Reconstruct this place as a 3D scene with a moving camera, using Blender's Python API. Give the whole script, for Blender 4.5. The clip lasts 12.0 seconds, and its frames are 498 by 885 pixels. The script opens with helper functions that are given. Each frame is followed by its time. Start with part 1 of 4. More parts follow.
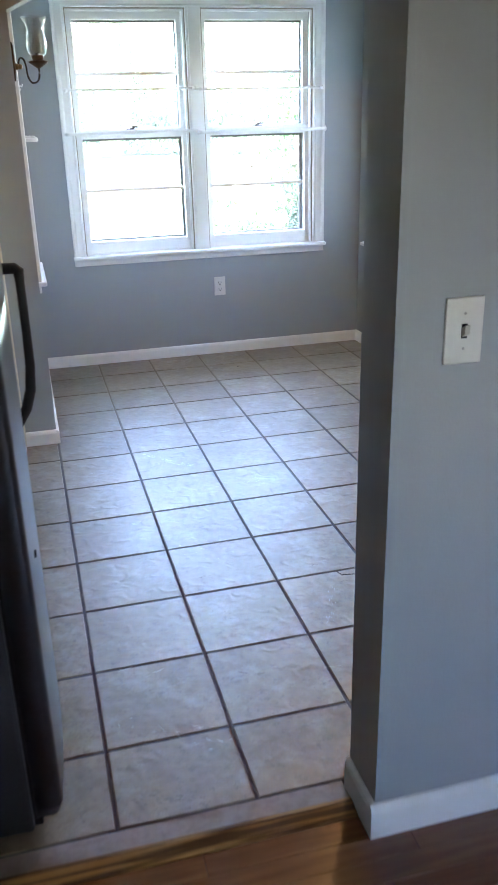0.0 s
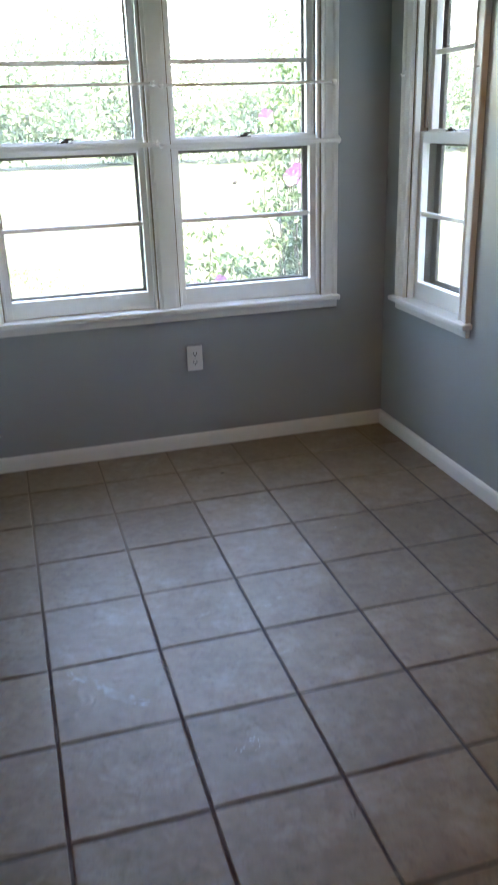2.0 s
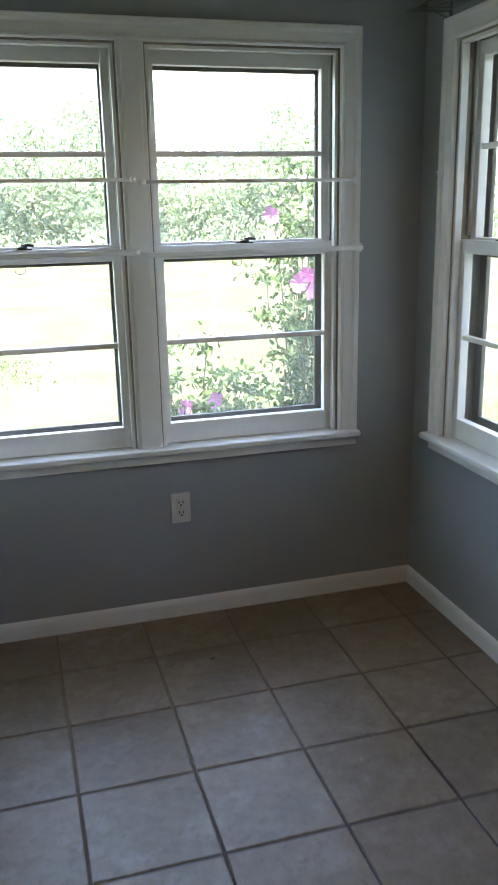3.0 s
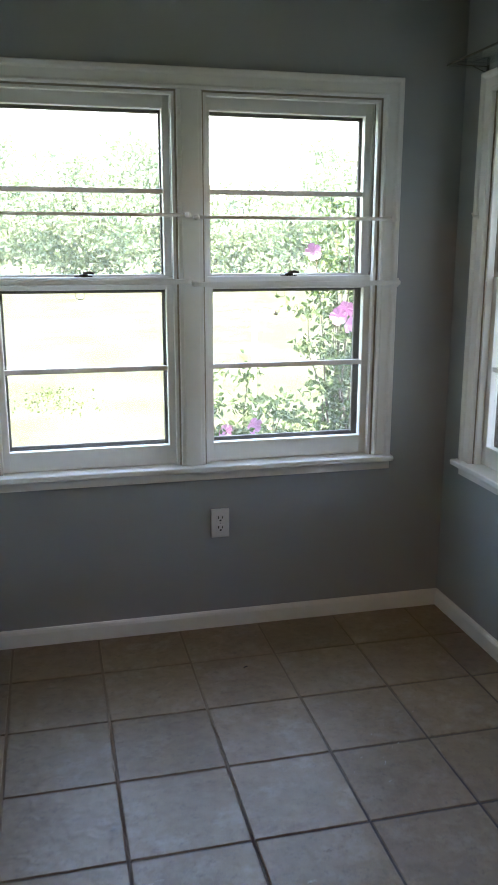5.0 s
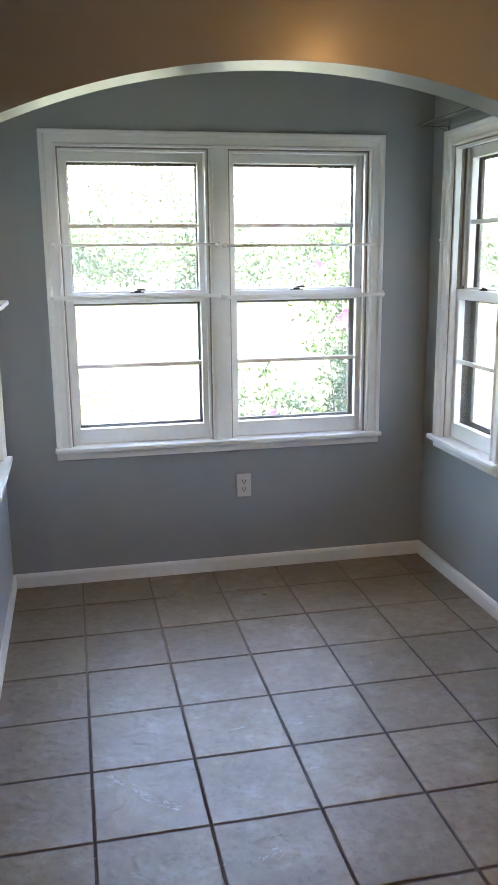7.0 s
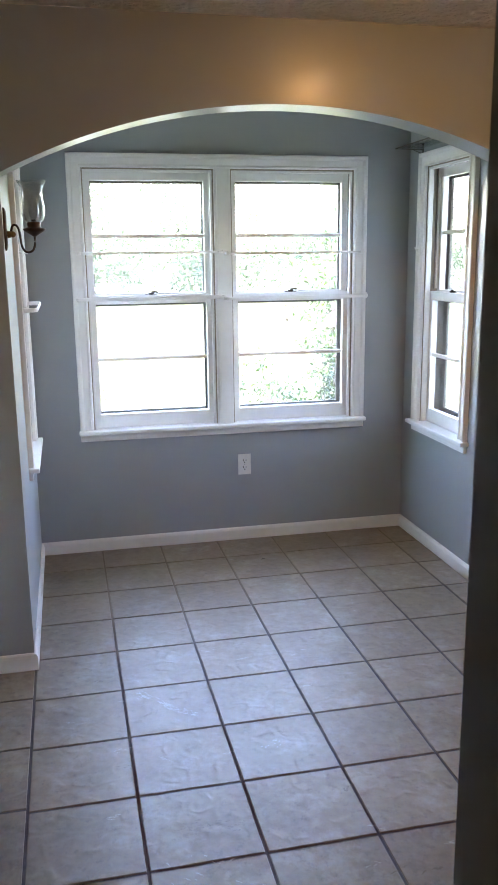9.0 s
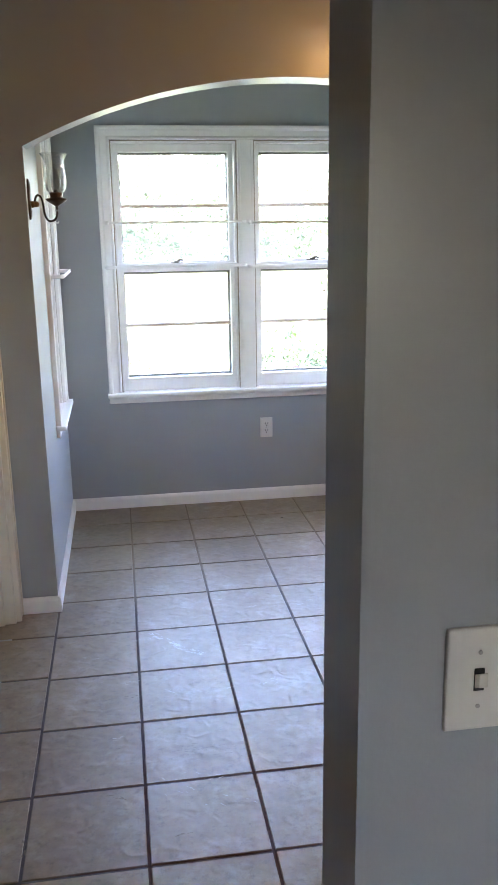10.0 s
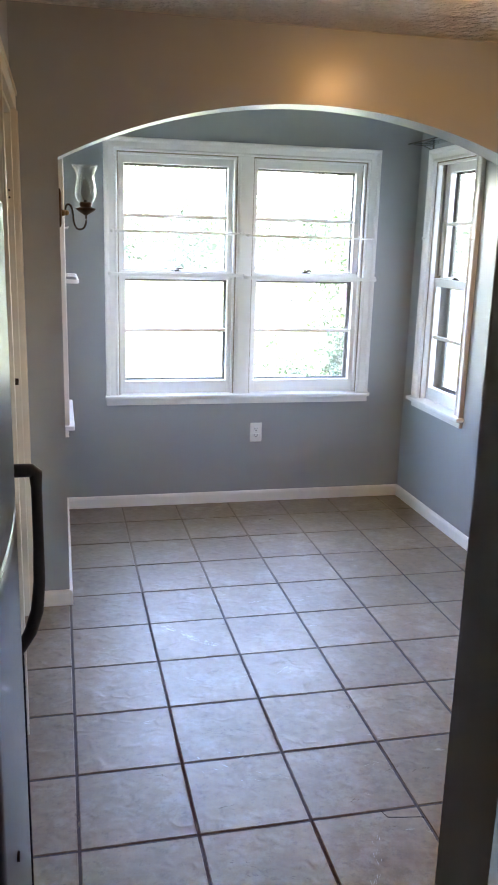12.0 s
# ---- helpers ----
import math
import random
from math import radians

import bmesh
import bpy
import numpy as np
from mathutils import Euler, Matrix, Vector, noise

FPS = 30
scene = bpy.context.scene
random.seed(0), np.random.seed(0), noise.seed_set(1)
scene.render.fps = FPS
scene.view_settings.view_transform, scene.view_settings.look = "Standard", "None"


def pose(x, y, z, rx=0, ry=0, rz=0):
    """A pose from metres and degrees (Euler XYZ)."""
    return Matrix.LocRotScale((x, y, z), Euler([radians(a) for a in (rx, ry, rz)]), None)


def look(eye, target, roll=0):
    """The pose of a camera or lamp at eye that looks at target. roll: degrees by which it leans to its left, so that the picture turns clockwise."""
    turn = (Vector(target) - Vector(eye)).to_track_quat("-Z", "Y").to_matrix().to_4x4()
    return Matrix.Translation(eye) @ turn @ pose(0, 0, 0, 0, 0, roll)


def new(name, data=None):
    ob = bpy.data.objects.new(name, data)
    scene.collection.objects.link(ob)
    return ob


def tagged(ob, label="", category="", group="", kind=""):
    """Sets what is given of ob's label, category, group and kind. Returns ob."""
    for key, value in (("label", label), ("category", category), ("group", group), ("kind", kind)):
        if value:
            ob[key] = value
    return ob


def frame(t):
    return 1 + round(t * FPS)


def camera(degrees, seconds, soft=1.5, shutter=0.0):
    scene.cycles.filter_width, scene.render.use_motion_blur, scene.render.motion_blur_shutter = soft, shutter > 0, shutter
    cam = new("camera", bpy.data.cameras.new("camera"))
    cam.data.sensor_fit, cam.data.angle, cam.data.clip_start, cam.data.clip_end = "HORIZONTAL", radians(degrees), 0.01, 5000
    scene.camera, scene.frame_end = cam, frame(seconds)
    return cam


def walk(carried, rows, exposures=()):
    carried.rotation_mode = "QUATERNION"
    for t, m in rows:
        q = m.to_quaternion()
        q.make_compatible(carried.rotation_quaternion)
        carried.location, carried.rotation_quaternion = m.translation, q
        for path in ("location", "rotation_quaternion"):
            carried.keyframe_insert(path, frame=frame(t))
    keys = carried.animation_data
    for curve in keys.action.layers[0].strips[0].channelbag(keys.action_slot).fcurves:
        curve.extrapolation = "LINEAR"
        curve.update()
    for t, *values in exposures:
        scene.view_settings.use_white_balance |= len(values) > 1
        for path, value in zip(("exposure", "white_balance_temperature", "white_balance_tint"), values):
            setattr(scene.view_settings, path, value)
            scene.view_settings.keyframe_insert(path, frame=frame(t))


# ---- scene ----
cam = camera(33.6, 12.0, 1.5, 0.4)
PATH = [
    (0, (-0.044, -2.235, 1.419), (0.425, -0.438, 0.677), -1.5),
    (0.5, (0.11, -1.886, 1.409), (0.533, -0.106, 0.601), -0.8),
    (1, (0.252, -1.532, 1.431), (0.527, 0.231, 0.528), -1.5),
    (1.5, (0.3, -1.118, 1.408), (0.735, 0.622, 0.523), -1.7),
    (2, (0.346, -0.753, 1.41), (0.852, 1.04, 0.683), -1.9),
    (2.5, (0.481, -0.364, 1.468), (0.992, 1.446, 0.787), -1.8),
    (3, (0.567, -0.007, 1.457), (1.097, 1.843, 0.914), -1.2),
    (3.5, (0.666, 0.258, 1.467), (1.176, 2.114, 0.926), -0.2),
    (5.5, (0.434, -0.464, 1.442), (0.862, 1.438, 0.996), -0.4),
    (6, (0.388, -0.753, 1.524), (0.787, 1.153, 1.07), -0.7),
    (6.5, (0.365, -0.88, 1.506), (0.767, 1.027, 1.057), -0.5),
    (8.5, (0.195, -1.414, 1.516), (0.616, 0.492, 1.084), -1.2),
    (9, (0.185, -1.517, 1.528), (0.604, 0.389, 1.09), -0.7),
    (9.5, (0.297, -1.638, 1.503), (0.686, 0.26, 1.007), -0.1),
    (10, (0.311, -1.725, 1.513), (0.604, 0.189, 1.013), -0.9),
    (10.5, (0.21, -1.796, 1.541), (0.479, 0.119, 1.031), -0.4),
    (11, (0.054, -1.88, 1.553), (0.372, 0.029, 1.05), -0.4),
    (11.5, (0.016, -1.874, 1.546), (0.38, 0.028, 1.048), 1.0),
    (12, (-0.011, -1.847, 1.548), (0.428, 0.043, 1.062), 1.6),
]
EXPOSURE = [(0.0, 6.09, 6550, 18), (0.5, 5.81, 7150, 20), (1.0, 5.62, 7420, 20), (2.0, 4.83, 7550, 19), (2.5, 4.55, 7700, 18), (3.0, 4.28, 7800, 16), (3.6, 3.93, 7850, 15), (5.4, 4.50, 8000, 17), (6.5, 4.98, 7850, 20), (8.5, 5.42, 7200, 23), (10.5, 5.77, 7220, 24), (12.0, 5.83, 7150, 24)]
walk(cam, [(t, look(eye, target, roll)) for t, eye, target, roll in PATH], EXPOSURE)

# ---- light ----
SUN_ELEVATION, SUN_AZIMUTH = radians(72), radians(200)   # azimuth clockwise from +y
world = bpy.data.worlds.new("sky")
scene.world = world
world.use_nodes = True
wn, wl = world.node_tree.nodes, world.node_tree.links
wn.clear()
sky = wn.new("ShaderNodeTexSky")
sky.sky_type, sky.sun_disc = "NISHITA", False
sky.sun_elevation, sky.sun_rotation = SUN_ELEVATION, SUN_AZIMUTH
background = wn.new("ShaderNodeBackground")
background.inputs["Strength"].default_value = 0.15
world_out = wn.new("ShaderNodeOutputWorld")
wl.new(sky.outputs[0], background.inputs["Color"])
wl.new(background.outputs[0], world_out.inputs["Surface"])

sun_data = bpy.data.lights.new("sun", "SUN")
sun_data.energy, sun_data.angle, sun_data.color = 3.2, radians(0.53), (1.0, 0.95, 0.88)
sun = new("sun", sun_data)
sun_way = Vector((math.sin(SUN_AZIMUTH) * math.cos(SUN_ELEVATION), math.cos(SUN_AZIMUTH) * math.cos(SUN_ELEVATION), math.sin(SUN_ELEVATION)))
sun.matrix_world = look(sun_way * 30, (0, 0, 0))


# ---- materials ----
def link(nt, a, b):
    nt.links.new(a, b)


def material(name, colour, rough, grain=None, stain=None, bump=None, metal=0.0, coat=0.0, spec=0.5, rough_var=0.0):
    """colour: base; grain/stain: (scale, amount, darker colour); bump: (scale, strength, distance)."""
    m = bpy.data.materials.new(name)
    m.use_nodes = True
    nt = m.node_tree
    b = nt.nodes["Principled BSDF"]
    b.inputs["Roughness"].default_value = rough
    b.inputs["Metallic"].default_value = metal
    b.inputs["Coat Weight"].default_value = coat
    b.inputs["Specular IOR Level"].default_value = spec
    b.inputs["Base Color"].default_value = (*colour, 1)
    tc = nt.nodes.new("ShaderNodeTexCoord")
    last = None
    for layer, detail in ((stain, 3), (grain, 6)):
        if layer is None:
            continue
        scale, amount, other = layer
        n = nt.nodes.new("ShaderNodeTexNoise")
        n.inputs["Scale"].default_value, n.inputs["Detail"].default_value = scale, detail
        link(nt, tc.outputs["Object"], n.inputs["Vector"])
        r = nt.nodes.new("ShaderNodeMapRange")
        r.inputs[1].default_value, r.inputs[2].default_value, r.inputs[4].default_value = 0.4, 0.7, amount
        link(nt, n.outputs["Fac"], r.inputs[0])
        mix = nt.nodes.new("ShaderNodeMixRGB")
        mix.inputs["Color1"].default_value, mix.inputs["Color2"].default_value = (*colour, 1), (*other, 1)
        if last:
            link(nt, last, mix.inputs["Color1"])
        link(nt, r.outputs[0], mix.inputs["Fac"])
        last = mix.outputs[0]
        if rough_var and layer is stain:
            rr = nt.nodes.new("ShaderNodeMapRange")
            rr.inputs[1].default_value, rr.inputs[2].default_value = 0.3, 0.7
            rr.inputs[3].default_value, rr.inputs[4].default_value = rough - rough_var, rough + rough_var
            link(nt, n.outputs["Fac"], rr.inputs[0])
            link(nt, rr.outputs[0], b.inputs["Roughness"])
    if last:
        link(nt, last, b.inputs["Base Color"])
    if bump:
        n = nt.nodes.new("ShaderNodeTexNoise")
        n.inputs["Scale"].default_value, n.inputs["Detail"].default_value = bump[0], 4
        link(nt, tc.outputs["Object"], n.inputs["Vector"])
        k = nt.nodes.new("ShaderNodeBump")
        k.inputs["Strength"].default_value, k.inputs["Distance"].default_value = bump[1], bump[2]
        link(nt, n.outputs["Fac"], k.inputs["Height"])
        link(nt, k.outputs[0], b.inputs["Normal"])
    return m


PAINT = material("wall_paint", (0.350, 0.379, 0.394), 0.32, grain=(9, 0.25, (0.34, 0.36, 0.385)), stain=(1.3, 0.3, (0.325, 0.345, 0.37)), bump=(140, 0.18, 0.002), rough_var=0.015, coat=0.12)
PAINT.node_tree.nodes["Principled BSDF"].inputs["Coat Roughness"].default_value = 0.18
WHITE = material("white_trim_paint", (0.85, 0.85, 0.835), 0.33, grain=(30, 0.2, (0.72, 0.715, 0.69)), stain=(3, 0.25, (0.74, 0.735, 0.71)), bump=(90, 0.12, 0.001))
CREAM = material("cream_door_paint", (0.70, 0.655, 0.555), 0.35, grain=(20, 0.3, (0.60, 0.55, 0.45)), stain=(3, 0.3, (0.62, 0.57, 0.47)), bump=(80, 0.15, 0.001))
TRACK = material("grey_sash_track", (0.22, 0.21, 0.19), 0.45, metal=0.4, grain=(60, 0.5, (0.08, 0.075, 0.065)))
BARE = material("weathered_jamb_wood", (0.36, 0.32, 0.26), 0.6, grain=(40, 0.5, (0.20, 0.16, 0.12)), stain=(5, 0.5, (0.48, 0.44, 0.37)), bump=(60, 0.3, 0.002))
CEILING = material("textured_ceiling", (0.80, 0.76, 0.68), 0.8, grain=(60, 0.3, (0.62, 0.57, 0.48)), stain=(2, 0.3, (0.66, 0.61, 0.53)), bump=(22, 1.0, 0.05))
PLAIN = material("plain_wall_paint", (0.50, 0.50, 0.49), 0.6, stain=(2, 0.4, (0.45, 0.45, 0.44)), bump=(120, 0.2, 0.002))
GROUT = material("grout", (0.080, 0.076, 0.078), 0.85, grain=(60, 0.6, (0.05, 0.048, 0.047)), stain=(4, 0.5, (0.125, 0.118, 0.112)), bump=(150, 0.4, 0.002))
# joints turn paler and sandier towards the back left
gn = GROUT.node_tree
sandy_mix, sandy_rng, sandy_xyz = [gn.nodes.new("ShaderNode" + k) for k in ("MixRGB", "MapRange", "SeparateXYZ")]
sandy_mix.inputs["Color2"].default_value = (0.235, 0.188, 0.138, 1)
sandy_rng.inputs[1].default_value, sandy_rng.inputs[2].default_value, sandy_rng.inputs[4].default_value = 1.15, 1.85, 0.95
link(gn, [k for k in gn.nodes if k.type == "TEX_COORD"][0].outputs["Object"], sandy_xyz.inputs[0])
sandy_slope = gn.nodes.new("ShaderNodeMath")
sandy_slope.operation = "MULTIPLY_ADD"
sandy_slope.inputs[1].default_value = -0.35
link(gn, sandy_xyz.outputs[0], sandy_slope.inputs[0])
link(gn, sandy_xyz.outputs[1], sandy_slope.inputs[2])
link(gn, sandy_slope.outputs[0], sandy_rng.inputs[0])
link(gn, sandy_rng.outputs[0], sandy_mix.inputs["Fac"])
grout_bsdf = gn.nodes["Principled BSDF"]
link(gn, grout_bsdf.inputs["Base Color"].links[0].from_socket, sandy_mix.inputs["Color1"])
link(gn, sandy_mix.outputs[0], grout_bsdf.inputs["Base Color"])
STORM_JAMB = material("weathered_outer_jamb", (0.115, 0.098, 0.080), 0.7, grain=(45, 0.6, (0.055, 0.047, 0.038)), stain=(7, 0.6, (0.20, 0.185, 0.16)), bump=(60, 0.3, 0.002))
STORM = material("storm_frame_metal", (0.15, 0.14, 0.125), 0.55, grain=(50, 0.5, (0.08, 0.075, 0.066)), stain=(9, 0.5, (0.20, 0.19, 0.17)))
PLASTIC = material("white_plastic", (0.72, 0.71, 0.67), 0.3, grain=(60, 0.2, (0.64, 0.63, 0.58)))
SLOT = material("dark_slot", (0.03, 0.03, 0.03), 0.6, grain=(90, 0.4, (0.06, 0.055, 0.05)))
TOGGLE = material("ivory_toggle", (0.60, 0.58, 0.52), 0.35, grain=(60, 0.3, (0.5, 0.48, 0.42)))
SCREW = material("plate_screw", (0.45, 0.44, 0.42), 0.35, metal=0.8, grain=(200, 0.4, (0.3, 0.3, 0.28)))
BRASS = material("aged_brass", (0.24, 0.14, 0.055), 0.36, metal=0.9, grain=(60, 0.6, (0.08, 0.05, 0.028)), stain=(18, 0.5, (0.12, 0.075, 0.04)))
CUP = material("brown_patina_brass", (0.06, 0.036, 0.022), 0.38, metal=0.85, grain=(60, 0.5, (0.05, 0.03, 0.02)), stain=(18, 0.5, (0.16, 0.095, 0.05)))
BRONZE = material("dark_bronze", (0.045, 0.033, 0.024), 0.4, metal=0.7, grain=(70, 0.5, (0.03, 0.022, 0.018)))
FRIDGE = material("black_fridge_enamel", (0.014, 0.014, 0.016), 0.30, grain=(120, 0.4, (0.022, 0.022, 0.025)), bump=(210, 0.35, 0.0012), coat=0.08)
FRIDGE_SIDE = material("black_fridge_side", (0.012, 0.012, 0.012), 0.5, grain=(150, 0.5, (0.022, 0.022, 0.022)), bump=(300, 0.3, 0.001))
HANDLE = material("black_handle_plastic", (0.010, 0.010, 0.010), 0.48, grain=(90, 0.4, (0.016, 0.016, 0.016)), spec=0.25)
CHROME = material("silver_door_edge", (0.55, 0.56, 0.58), 0.22, metal=1.0, grain=(80, 0.3, (0.4, 0.41, 0.43)))
OAK = material("oak_reducer", (0.36, 0.175, 0.050), 0.35, grain=(14, 1.0, (0.085, 0.034, 0.011)), coat=0.3)
for n in OAK.node_tree.nodes:
    if n.type == "TEX_NOISE":
        along = OAK.node_tree.nodes.new("ShaderNodeMapping")
        along.inputs["Scale"].default_value, along.inputs["Rotation"].default_value = (0.22, 6.0, 6.0), (0, 0, 0.05)
        link(OAK.node_tree, [k for k in OAK.node_tree.nodes if k.type == "TEX_COORD"][0].outputs["Object"], along.inputs["Vector"])
        link(OAK.node_tree, along.outputs[0], n.inputs["Vector"])
        n.inputs["Detail"].default_value = 3
    if n.type == "MAP_RANGE":
        n.inputs[1].default_value, n.inputs[2].default_value = 0.42, 0.60
MORTAR = material("pinkish_mortar_edge", (0.29, 0.225, 0.20), 0.6, grain=(40, 0.6, (0.19, 0.145, 0.125)), stain=(8, 0.5, (0.33, 0.27, 0.25)), bump=(70, 0.4, 0.003))
BARK = material("bark", (0.14, 0.105, 0.075), 0.85, grain=(30, 0.6, (0.07, 0.05, 0.035)), bump=(40, 0.5, 0.01))
PETAL = material("pink_petal", (0.62, 0.26, 0.52), 0.6, grain=(40, 0.5, (0.50, 0.16, 0.40)))
POST = material("white_post_paint", (0.70, 0.70, 0.68), 0.5, grain=(20, 0.4, (0.52, 0.51, 0.48)))
CEDAR = material("weathered_cedar", (0.34, 0.24, 0.15), 0.75, grain=(25, 0.6, (0.2, 0.14, 0.09)), bump=(30, 0.4, 0.004))
LAWN = material("lawn", (0.034, 0.046, 0.022), 0.95, grain=(14, 0.7, (0.056, 0.066, 0.038)), stain=(0.9, 1.0, (0.078, 0.084, 0.058)), bump=(30, 1.0, 0.05), spec=0.12)


def glass_material(name, tint, rough=0.02, base=0.04, falloff=5.0):
    m = bpy.data.materials.new(name)
    m.use_nodes = True
    nt = m.node_tree
    nt.nodes.clear()
    out = nt.nodes.new("ShaderNodeOutputMaterial")
    clear, gloss = nt.nodes.new("ShaderNodeBsdfTransparent"), nt.nodes.new("ShaderNodeBsdfGlossy")
    clear.inputs["Color"].default_value = (*tint, 1)
    gloss.inputs["Roughness"].default_value = rough
    facing, mix = nt.nodes.new("ShaderNodeLayerWeight"), nt.nodes.new("ShaderNodeMixShader")
    facing.inputs["Blend"].default_value = 0.5
    power, scale = nt.nodes.new("ShaderNodeMath"), nt.nodes.new("ShaderNodeMath")
    power.operation, scale.operation = "POWER", "MULTIPLY_ADD"
    power.inputs[1].default_value = falloff
    scale.inputs[1].default_value, scale.inputs[2].default_value = 0.9, base
    link(nt, facing.outputs["Facing"], power.inputs[0])
    link(nt, power.outputs[0], scale.inputs[0])
    link(nt, scale.outputs[0], mix.inputs["Fac"])
    link(nt, clear.outputs[0], mix.inputs[1])
    link(nt, gloss.outputs[0], mix.inputs[2])
    link(nt, mix.outputs[0], out.inputs["Surface"])
    return m


GLASS = glass_material("window_glass", (0.97, 0.985, 0.975))
LAMP_GLASS = glass_material("hurricane_glass", (0.97, 0.98, 0.98), 0.06, 0.07, 2.6)
SHELF_GLASS = glass_material("shelf_glass", (0.90, 0.95, 0.93), 0.03)


DUSTY = bpy.data.materials.new("dusty_storm_glass")
DUSTY.use_nodes = True
dn = DUSTY.node_tree
dn.nodes.clear()
d_out, d_clear, d_film, d_mix, d_noise, d_rng = [dn.nodes.new("ShaderNode" + k) for k in ("OutputMaterial", "BsdfTransparent", "BsdfTranslucent", "MixShader", "TexNoise", "MapRange")]
d_film.inputs["Color"].default_value = (0.85, 0.87, 0.83, 1)
d_noise.inputs["Scale"].default_value = 3.0
d_rng.inputs[1].default_value, d_rng.inputs[2].default_value, d_rng.inputs[3].default_value, d_rng.inputs[4].default_value = 0.3, 0.7, 0.028, 0.050
for a, b in ((d_noise.outputs["Fac"], d_rng.inputs[0]), (d_rng.outputs[0], d_mix.inputs["Fac"]), (d_clear.outputs[0], d_mix.inputs[1]), (d_film.outputs[0], d_mix.inputs[2]), (d_mix.outputs[0], d_out.inputs["Surface"])):
    link(dn, a, b)


def leaf_material(name, a, b):
    m = bpy.data.materials.new(name)
    m.use_nodes = True
    nt = m.node_tree
    p = nt.nodes["Principled BSDF"]
    geo, ramp = nt.nodes.new("ShaderNodeNewGeometry"), nt.nodes.new("ShaderNodeMixRGB")
    ramp.inputs["Color1"].default_value, ramp.inputs["Color2"].default_value = (*a, 1), (*b, 1)
    link(nt, geo.outputs["Random Per Island"], ramp.inputs["Fac"])
    link(nt, ramp.outputs[0], p.inputs["Base Color"])
    p.inputs["Roughness"].default_value = 0.5
    tr, mix = nt.nodes.new("ShaderNodeBsdfTranslucent"), nt.nodes.new("ShaderNodeMixShader")
    link(nt, ramp.outputs[0], tr.inputs["Color"])
    mix.inputs["Fac"].default_value = 0.32
    link(nt, p.outputs[0], mix.inputs[1])
    link(nt, tr.outputs[0], mix.inputs[2])
    link(nt, mix.outputs[0], nt.nodes["Material Output"].inputs["Surface"])
    return m


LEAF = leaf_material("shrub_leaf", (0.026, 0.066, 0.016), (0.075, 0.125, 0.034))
# tree leaves paler and greyer: the haze over the woods is in their colour
HAZY_TREE_LEAF = leaf_material("hazy_tree_leaf", (0.130, 0.190, 0.115), (0.205, 0.270, 0.165))
GRASS = leaf_material("grass_blade", (0.040, 0.075, 0.010), (0.062, 0.090, 0.016))


